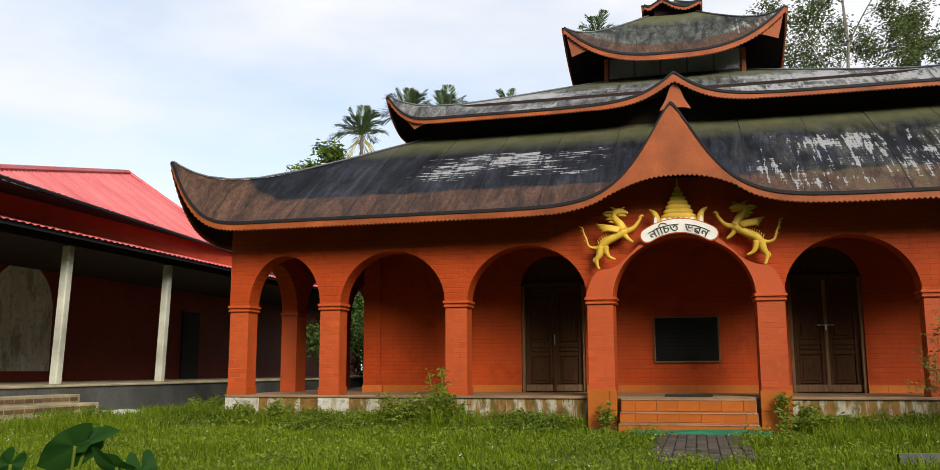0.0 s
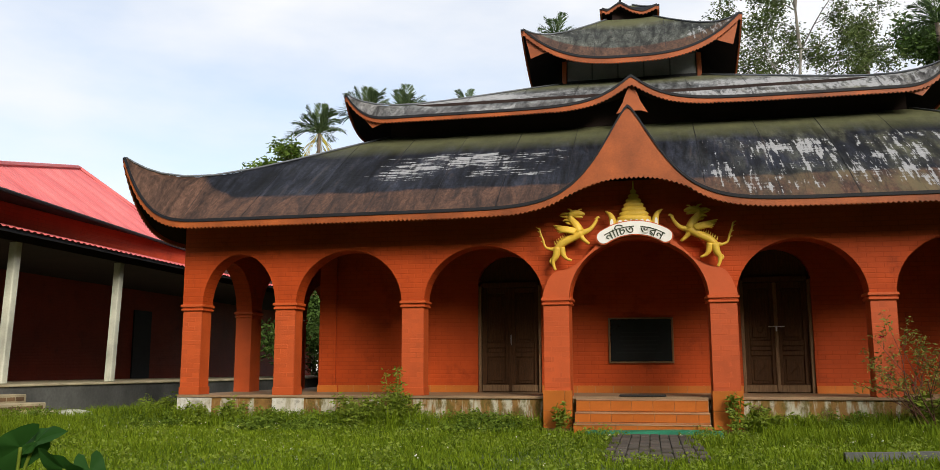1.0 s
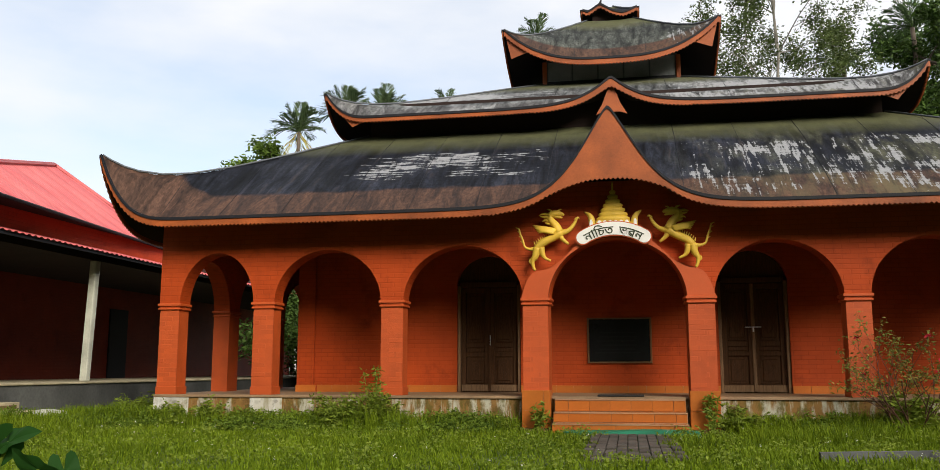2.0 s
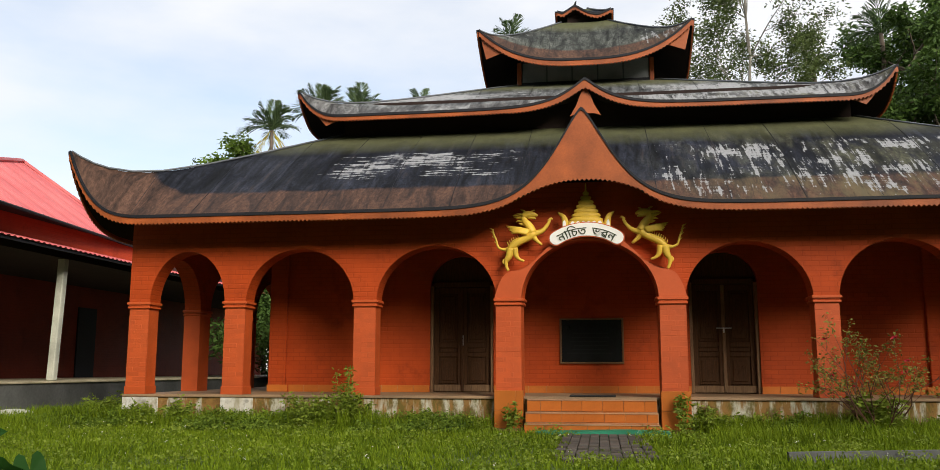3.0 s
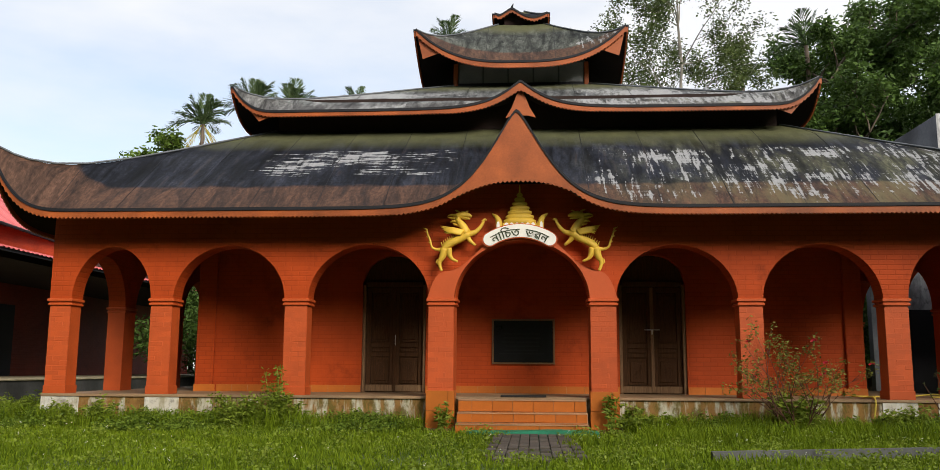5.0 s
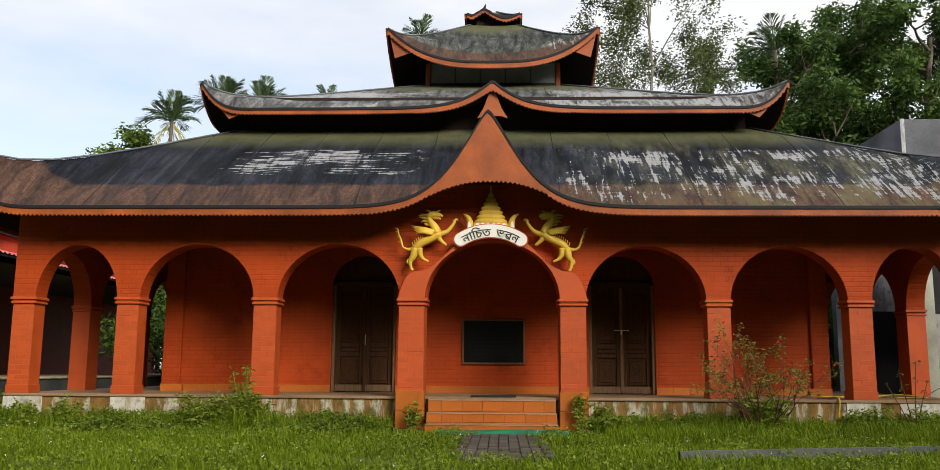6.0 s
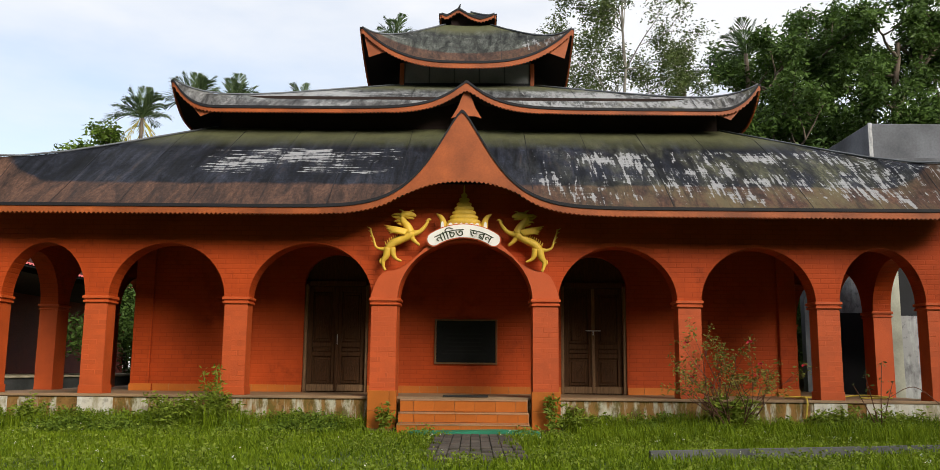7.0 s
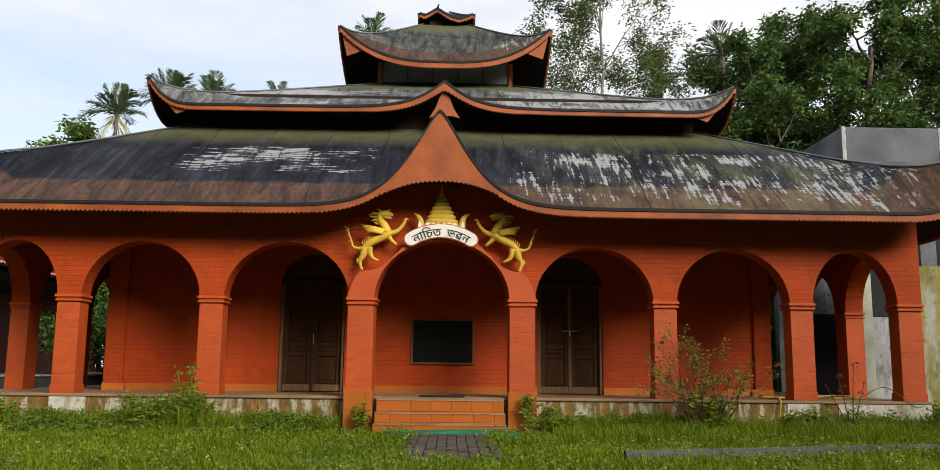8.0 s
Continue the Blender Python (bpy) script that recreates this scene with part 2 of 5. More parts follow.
    on_l = k.math("MULTIPLY", k.ramp(place, [(0.23, 0.0), (0.29, 1.0), (0.44, 1.0), (0.475, 0.0)]), k.ramp(k.math("DIVIDE", up, 4.0), [(0.22, 0.0), (0.30, 1.0), (0.56, 1.0), (0.70, 0.0)]))
    on_r = k.math("MULTIPLY", k.ramp(place, [(0.52, 0.0), (0.56, 1.0), (0.86, 1.0), (0.91, 0.15)]), k.ramp(k.math("DIVIDE", up, 4.0), [(0.02, 0.8), (0.10, 1.0), (0.56, 1.0), (0.72, 0.0)]))
    s_l = k.math("ADD", k.math("MULTIPLY", hor, 0.74), k.math("MULTIPLY", ver, 0.26))
    s_r = k.math("ADD", k.math("MULTIPLY", ver, 0.74), k.math("MULTIPLY", hor, 0.26))
    scuff = k.math("MAXIMUM", k.math("SUBTRACT", s_l, k.math("MULTIPLY", k.math("SUBTRACT", 1.0, on_l), 0.4)),
                   k.math("SUBTRACT", s_r, k.math("MULTIPLY", k.math("SUBTRACT", 1.0, on_r), 0.4)))
    pale = k.ramp(k.math("ADD", scuff, patch), [(0.535 - spread, 0.0), (0.575 - spread, 0.9)])
    col = k.mix(pale, col, k.mix(fine, (0.13, 0.135, 0.15), (0.48, 0.48, 0.48)))
    k.bump(k.math("ADD", grain, scuff), 0.35, 0.01)
    return k.done(col, k.ramp(grain, [(0.2, 0.5), (0.8, 0.8)]), spec=0.12)


M_roof = roof_paint("weathered_black_roof_sheet", (0.004, 0.0048, 0.008), (0.017, 0.019, 0.027), 0.0)
M_roof_mid = roof_paint("bleached_grey_roof_sheet", (0.045, 0.047, 0.050), (0.16, 0.165, 0.165), 0.06, 0.15)
M_roof_top = roof_paint("grey_green_roof_sheet", (0.016, 0.018, 0.018), (0.075, 0.08, 0.07), 0.0)


def red_sheet():
    k = Nodes("faded_red_roof_sheet")
    w = k.n.new("ShaderNodeTexWave")
    w.inputs["Scale"].default_value, w.inputs["Distortion"].default_value = 1.9, 0.0
    w.bands_direction = "X"
    k.link(k.co.outputs["UV"], w.inputs["Vector"])
    col = k.mix(k.ramp(k.noise(0.8, 4), [(0.3, 0.0), (0.7, 1.0)]), (0.52, 0.10, 0.105), (0.66, 0.165, 0.16))
    col = k.mix(k.ramp(w.outputs["Fac"], [(0.0, 0.35), (0.25, 0.0)]), col, (0.28, 0.04, 0.04))
    k.bump(w.outputs["Fac"], 0.6, 0.02)
    return k.done(col, 0.5)


M_redsheet = red_sheet()


def stained(name, wash, rust, moss, scale=1.0):
    """Whitewashed plinth with rust runs and moss."""
    k = Nodes(name)
    runs = k.noise(2.4 * scale, 6, 0.65, k.mapped((1.6, 1.6, 0.28)))
    big = k.noise(0.8 * scale, 4)
    fine = k.noise(18, 5, 0.7)
    col = k.mix(k.ramp(fine, [(0.3, 0.0), (0.7, 1.0)]), tuple(c * 0.72 for c in wash), wash)
    col = k.mix(k.ramp(runs, [(0.42, 0.0), (0.52, 0.95)]), col, rust)
    col = k.mix(k.ramp(k.noise(1.7 * scale, 6, 0.7, k.mapped((1.2, 1.2, 0.5))), [(0.50, 0.0), (0.60, 0.9)]), col, moss)
    col = k.mix(k.ramp(big, [(0.56, 0.0), (0.68, 0.7)]), col, tuple(c * 0.4 for c in rust))
    col = k.mix(k.ramp(k.noise(9, 6, 0.7), [(0.54, 0.0), (0.66, 0.6)]), col, tuple(c * 0.25 for c in rust))
    k.bump(fine, 0.4, 0.01)
    return k.done(col, 0.85)


M_plinth = stained("stained_whitewashed_plinth", (0.50, 0.47, 0.36), (0.22, 0.105, 0.016), (0.11, 0.082, 0.012), 2.5)
M_whitewash = stained("flaking_whitewash", (0.70, 0.69, 0.64), (0.52, 0.48, 0.40), (0.30, 0.26, 0.16), 1.3)
M_oldwall = stained("mossy_concrete_wall", (0.50, 0.50, 0.46), (0.36, 0.29, 0.05), (0.22, 0.20, 0.05), 0.7)
M_greywall = stained("streaked_grey_wall", (0.60, 0.61, 0.62), (0.33, 0.33, 0.34), (0.15, 0.15, 0.16), 0.8)


def earth():
    k = Nodes("grassy_soil")
    a = k.noise(1.1, 6, 0.65)
    b = k.noise(14, 5, 0.7)
    col = k.mix(k.ramp(a, [(0.35, 0.0), (0.65, 1.0)]), (0.035, 0.06, 0.012), (0.085, 0.12, 0.025))
    col = k.mix(k.ramp(b, [(0.55, 0.0), (0.75, 0.5)]), col, (0.07, 0.055, 0.03))
    k.bump(b, 0.6, 0.03)
    return k.done(col, 0.9)


M_earth = earth()
M_paver = plain("dark_clay_paver", (0.088, 0.073, 0.058), 0.85, vary=0.3, scale=9, bump=0.35, rand=0.25)


# ---------- mesh helpers ----------
class Mesh:
    """Collects vertices and faces for one mesh."""

    def __init__(self):
        self.v, self.f, self.uv = [], [], None

    def add(self, verts, faces):
        o = len(self.v)
        self.v += [tuple(p) for p in verts]
        self.f += [tuple(i + o for i in f) for f in faces]
        return self

    def box(self, x0, x1, y0, y1, z0, z1, c=0.0):
        """A box, its long edges chamfered by c."""
        if c <= 0:
            p = [(x, y, z) for z in (z0, z1) for y in (y0, y1) for x in (x0, x1)]
            return self.add(p, [(0, 2, 3, 1), (4, 5, 7, 6), (0, 1, 5, 4), (2, 6, 7, 3), (0, 4, 6, 2), (1, 3, 7, 5)])
        ring = lambda d: [(x0 + d + c, y0 + d), (x1 - d - c, y0 + d), (x1 - d, y0 + d + c), (x1 - d, y1 - d - c),
                          (x1 - d - c, y1 - d), (x0 + d + c, y1 - d), (x0 + d, y1 - d - c), (x0 + d, y0 + d + c)]
        lv = [(z0, c), (z0 + c, 0), (z1 - c, 0), (z1, c)]
        p = [(x, y, z) for z, d in lv for x, y in ring(d)]
        f = [tuple(reversed(range(8))), tuple(range(24, 32))]
        f += [(8 * k + i, 8 * k + (i + 1) % 8, 8 * k + 8 + (i + 1) % 8, 8 * k + 8 + i) for k in range(3) for i in range(8)]
        return self.add(p, f)

    def tube(self, pts, radii, n=6, cap=True):
        """A round tube along points."""
        pts = [Vector(p) for p in pts]
        if isinstance(radii, (int, float)):
            radii = [radii] * len(pts)
        vs, fs = [], []
        side = None
        for i, p in enumerate(pts):
            d = (pts[min(i + 1, len(pts) - 1)] - pts[max(i - 1, 0)]).normalized()
            if side is None:
                side = d.cross(Vector((0.31, 0.87, 0.38))).normalized()
            side = (side - d * side.dot(d)).normalized()
            up = d.cross(side)
            for j in range(n):
                a = math.tau * j / n
                vs.append(p + (side * math.cos(a) + up * math.sin(a)) * radii[i])
        for i in range(len(pts) - 1):
            for j in range(n):
                fs.append((i * n + j, i * n + (j + 1) % n, (i + 1) * n + (j + 1) % n, (i + 1) * n + j))
        if cap:
            fs += [tuple(reversed(range(n))), tuple((len(pts) - 1) * n + j for j in range(n))]
        return self.add(vs, fs)

    def grid(self, fn, us, ws):
        """A sheet fn(u, w) over two lists."""
        vs = [fn(u, w) for w in ws for u in us]
        n = len(us)
        return self.add(vs, [(j * n + i, j * n + i + 1, (j + 1) * n + i + 1, (j + 1) * n + i) for j in range(len(ws) - 1) for i in range(n - 1)])

    def slab(self, outline, y0, y1):
        """An outline of (x, z), counter-clockwise from the front, from y0 (front) to y1."""
        n = len(outline)
        vs = [(x, y0, z) for x, z in outline] + [(x, y1, z) for x, z in outline]
        fs = [tuple(range(n)), tuple(reversed(range(n, 2 * n)))]
        fs += [(i, i + n, (i + 1) % n + n, (i + 1) % n) for i in range(n)]
        return self.add(vs, fs)

    def data(self, name, mat, smooth=False):
        me = bpy.data.meshes.new(name)
        me.from_pydata(self.v, [], self.f)
        if smooth:
            me.shade_smooth()
        if self.uv is not None:
            lay = me.uv_layers.new(name="UVMap")
            idx = np.empty(len(me.loops), dtype=np.int32)
            me.loops.foreach_get("vertex_index", idx)
            lay.data.foreach_set("uv", np.array(self.uv, dtype=np.float32)[idx].ravel())
        me.materials.append(mat)
        me.validate()
        return me


def part(name, mesh, mat, parent=None, label="", smooth=False, at=None):
    """Links a Mesh (or ready mesh data) as one object, under a thing if one is given."""
    me = mesh.data(name, mat, smooth) if isinstance(mesh, Mesh) else mesh
    ob = new(name, me)
    if at is not None:
        ob.matrix_basis = at
    if parent is not None:
        ob.parent = parent
    if label:
        ob["label"] = label
    return ob


def thing(name, label, category, group="", kind="", at=None):
    ob = new(name)
    ob.empty_display_size = 0.2
    if at is not None:
        ob.matrix_basis = at
    return tagged(ob, label, category, group, kind)


def lerp(a, b, t):
    return a + (b - a) * t


def spline(points, n):
    """Points along a smooth curve through a few."""
    P = [Vector(p) for p in points]
    P = [P[0] * 2 - P[1]] + P + [P[-1] * 2 - P[-2]]
    out = []
    for i in range(1, len(P) - 2):
        for k in range(n):
            t = k / n
            a, b, c, d = P[i - 1], P[i], P[i + 1], P[i + 2]
            out.append(0.5 * (2 * b + (c - a) * t + (2 * a - 5 * b + 4 * c - d) * t * t + (3 * b - 3 * c + d - a) * t ** 3))
    return out + [P[-2]]



# the sign's letters, one mesh each, set out along a straight line
LETTERS, x_at = [], 0.0
for ch in "\u09a8\u09be\u09bf\u099a\u09a4 \u09ad\u09f1\u09a8":
    if ch == " ":
        x_at += 0.10
        continue
    font = bpy.data.curves.new("letter", "FONT")
    font.body, font.size, font.extrude = ch, 0.2, 0.004
    tmp = new("letter_source", font)
    bpy.context.view_layer.update()
    one = bpy.data.meshes.new_from_object(tmp.evaluated_get(bpy.context.evaluated_depsgraph_get()))
    bpy.data.objects.remove(tmp)
    if not len(one.vertices):
        continue
    lo, hi = min(v.co.x for v in one.vertices), max(v.co.x for v in one.vertices)
    one.transform(Matrix.Translation((x_at - lo, 0, 0)))
    bold = bmesh.new()
    bold.from_mesh(one)
    one.transform(Matrix.Translation((0.0045, 0.0015, 0.0005)))
    bold.from_mesh(one)
    bold.to_mesh(one)
    bold.free()
    LETTERS.append(one)
    x_at += 0.052 if ch == "\u09bf" else hi - lo - 0.002

# ---------- ground ----------
FLOOR, SPRING, WALLTOP = 0.505, 1.95, 3.75
rng = random.Random(7)


def ground_z(x, y):
    far = max(0.0, min(1.0, (-y - 0.6) / 3.0))
    return 0.03 * noise.noise((x * 0.5, y * 0.5, 0.0)) * far


g = Mesh()
g.grid(lambda u, w: (u, w, ground_z(u, w) if abs(u) < 40 and -30 < w < 40 else 0.0),
       [-900, -300, -100, -40] + [-14 + 0.5 * i for i in range(57)] + [40, 100, 300, 900],
       [-900, -300, -100, -30] + [-14 + 0.5 * i for i in range(57)] + [40, 100, 300, 900])
tagged(part("ground", g, M_earth), "flat grassy yard of damp soil", "ground", kind="structure")

# ---------- pavilion ----------
pavilion = thing("pavilion", "red painted brick hall with arcade and three-tiered upswept pagoda roof", "building")

# plinth and verandah floor
part("plinth", Mesh().box(-7.44, 7.40, 0.02, 11.3, -0.3, FLOOR - 0.045), M_plinth, pavilion, "whitewashed plinth with rusty runs and moss")
part("verandah_floor", Mesh().box(-7.46, 7.42, -0.01, 11.3, FLOOR - 0.045, FLOOR, 0.008), M_floor, pavilion, "pale cement verandah floor")

for x0, x1 in ((-7.46, -6.85), (-5.80, -5.26), (5.22, 5.72), (6.0, 7.42)):
    part("plinth_block", Mesh().box(x0, x1, 0.004, 0.018, 0.0, FLOOR - 0.047, 0.004), M_whitewash, pavilion, "flaking whitewashed plinth block")

# piers: centre x, half width; the two inner ones flank the porch
PIERS = [(-7.255, 0.175), (-5.618, 0.178), (-3.483, 0.183), (-1.21, 0.205), (1.21, 0.205), (3.408, 0.181), (5.506, 0.179), (7.180, 0.185)]
DEEP, SIDE_T = 0.35, 0.31


def arch_z(x, x0, x1, top, foot=SPRING):
    c, h = (x0 + x1) / 2, (x1 - x0) / 2
    return foot + (top - foot) * math.sqrt(max(0.0, 1 - ((x - c) / h) ** 2))


def arcade_wall(piers, tops, y0, y1, start, end, along="x", foot=SPRING):
    """Wall over a row of piers, with an arch through it between each two."""
    low = []
    low.append((start, foot))
    for (c0, h0), (c1, h1), top in zip(piers[:-1], piers[1:], tops):
        a, b = c0 + h0 - 0.0, c1 - h1 + 0.0
        for i in range(29):
            x = (a + b) / 2 - (b - a) / 2 * math.cos(math.pi * i / 28)
            low.append((x, arch_z(x, a, b, top, foot)))
    low.append((end, foot))
    m = Mesh()
    n = len(low)
    put = (lambda s, d, z: (s, d, z)) if along == "x" else (lambda s, d, z: (d, s, z))
    vs = [put(x, y, z) for y in (y0, y1) for x, z in low] + [put(x, y, WALLTOP) for y in (y0, y1) for x, z in low]
    fs = []
    for i in range(n - 1):
        fs.append((i, i + 1, 2 * n + i + 1, 2 * n + i))
        fs.append((n + i + 1, n + i, 3 * n + i, 3 * n + i + 1))
        fs.append((i + 1, i, n + i, n + i + 1))
        fs.append((2 * n + i, 2 * n + i + 1, 3 * n + i + 1, 3 * n + i))
    fs += [(0, 2 * n, 3 * n, n), (n - 1, 2 * n - 1, 4 * n - 1, 3 * n - 1)]
    return m.add(vs, fs)


TOPS = [2.79, 2.80, 2.81, 2.87, 2.79, 2.79, 2.80]
part("arcade_wall", arcade_wall(PIERS, TOPS, 0.0, DEEP, -7.43, 7.365), M_wall, pavilion, "red painted brick wall with seven arches")
SIDE_PIERS = [(0.178, 0.178), (2.15, 0.21), (4.4, 0.21), (6.65, 0.21), (8.9, 0.21), (11.0, 0.21)]
for sx in (-7.43, 7.365 - SIDE_T):
    part("side_arcade_wall", arcade_wall(SIDE_PIERS, [2.79] * 5, sx, sx + SIDE_T, DEEP + 0.003, 11.21, "y"), M_wall, pavilion)


def pier(cx, half, cy, deep, core_in=0.012):
    """A square pier: brick core, tiled foot, moulded capital."""
    p = part("pier", Mesh().box(cx - half + core_in, cx + half - core_in, cy - deep / 2 + core_in, cy + deep / 2 - core_in, FLOOR, SPRING - 0.07), M_brick, pavilion)
    cap = Mesh()
    for z0, z1, d in ((SPRING - 0.08, SPRING - 0.045, 0.02), (SPRING - 0.045, SPRING - 0.02, 0.006), (SPRING - 0.02, SPRING + 0.025, 0.03)):
        cap.box(cx - half - d, cx + half + d, cy - deep / 2 - d, cy + deep / 2 + d, z0, z1, 0.008)
    part("capital", cap, M_smooth, p, "moulded red capital")
    return p


front_piers = [pier(c, h, DEEP / 2, DEEP) for c, h in PIERS]
side_piers = []
for sx in (-7.43 + SIDE_T / 2, 7.365 - SIDE_T / 2):
    for c, h in SIDE_PIERS[1:]:
        side_piers.append(pier(sx, SIDE_T / 2, c, 0.42, 0.0))

# porch: projecting arch band on its own pier faces
OUT, Q = 0.22, 0.9835
PX, PH = 1.207, 0.195
PZ = 0.9 + (SPRING - 0.9) * Q
band = Mesh()
n = 40
inner = [((PX - PH) * math.cos(math.pi * i / n), PZ + 0.905 * math.sin(math.pi * i / n)) for i in range(n + 1)]
half_out = spline([(1.44, 0, 1.98), (1.38, 0, 2.17), (1.30, 0, 2.32), (1.20, 0, 2.385), (1.06, 0, 2.41), (0.92, 0, 2.48), (0.78, 0, 2.59), (0.56, 0, 2.80), (0.30, 0, 2.96), (0.0, 0, 3.02)], 6)
half_out = [half_out[round(i * (len(half_out) - 1) / (n // 2))] for i in range(n // 2 + 1)]
half_out = [(p.x * Q, 0.9 + (p.z - 0.9) * Q) for p in half_out]
outer = half_out + [(-x, z) for x, z in reversed(half_out[:-1])]
vs = [(x, -OUT, z) for x, z in inner] + [(x, -OUT, z) for x, z in outer] + [(x, 0.0, z) for x, z in inner] + [(x, 0.0, z) for x, z in outer]
m1 = n + 1
fs = []
for i in range(n):
    fs += [(i, m1 + i, m1 + i + 1, i + 1), (i + 1, 2 * m1 + i + 1, 2 * m1 + i, i), (m1 + i, 3 * m1 + i, 3 * m1 + i + 1, m1 + i + 1)]
band.add(vs, fs)
part("porch_arch_band", band, M_smooth, pavilion, "projecting red arch band over the porch")
for s in (-1, 1):
    part("porch_pier_face", Mesh().box(s * PX - PH + 0.004, s * PX + PH - 0.004, -OUT + 0.012, -0.002, FLOOR - 0.02, PZ - 0.07), M_brick, pavilion)
    cap = Mesh()
    for z0, z1, d in ((PZ - 0.08, PZ - 0.045, 0.02), (PZ - 0.045, PZ - 0.02, 0.006), (PZ - 0.02, PZ + 0.025, 0.03)):
        cap.box(s * PX - PH - d, s * PX + PH + d, -OUT - d, 0.02, z0, z1, 0.008)
    part("porch_capital", cap, M_smooth, pavilion, "moulded red capital")

# inner hall: front wall with two doorways and the plaque
HALL_Y, HALL_L, HALL_R = 2.0, -5.757, 5.698
DOORS = [(-2.83, -1.70), (1.65, 2.79)]
DOOR_FOOT, DOOR_TOP = 2.38, 2.90
edges = [HALL_L] + [e for d in DOORS for e in d] + [HALL_R]
segs = [((edges[i] + edges[i + 1]) / 2, (edges[i + 1] - edges[i]) / 2) for i in range(0, len(edges), 2)]
for c, h in segs:
    part("hall_wall", Mesh().box(c - h, c + h, HALL_Y, HALL_Y + 0.25, FLOOR, DOOR_FOOT), M_wall, pavilion, "red painted brick hall wall")
part("hall_wall", arcade_wall(segs, [DOOR_TOP] * 2, HALL_Y, HALL_Y + 0.25, HALL_L, HALL_R, foot=DOOR_FOOT), M_wall, pavilion, "red hall wall with arched doorways")
part("hall_wall", Mesh().box(HALL_L, HALL_L + 0.25, HALL_Y + 0.253, 9.2, FLOOR, WALLTOP), M_wall, pavilion)
part("hall_wall", Mesh().box(HALL_R - 0.25, HALL_R, HALL_Y + 0.253, 9.2, FLOOR, WALLTOP), M_wall, pavilion)
part("hall_wall", Mesh().box(HALL_L, HALL_R, 9.203, 9.45, FLOOR, WALLTOP), M_wall, pavilion)
for x0, x1 in ((HALL_L - 0.02, HALL_L + 0.30), (HALL_R - 0.28, HALL_R + 0.02)):
    part("corner_pilaster", Mesh().box(x0, x1, HALL_Y - 0.07, HALL_Y - 0.002, FLOOR, WALLTOP, 0.01), M_wall, pavilion)
# ceilings take the same shade-dark colour
part("verandah_ceiling", Mesh().box(-7.0, 6.93, 0.43, 1.99, 3.35, 3.42), M_soffit_shade, pavilion)
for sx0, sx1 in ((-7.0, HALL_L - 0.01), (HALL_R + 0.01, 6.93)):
    part("verandah_ceiling", Mesh().box(sx0, sx1, 1.993, 11.2, 3.35, 3.42), M_soffit_shade, pavilion)
part("hall_floor", Mesh().box(HALL_L + 0.25, HALL_R - 0.25, 2.26, 9.2, FLOOR, FLOOR + 0.02), M_floor, pavilion)


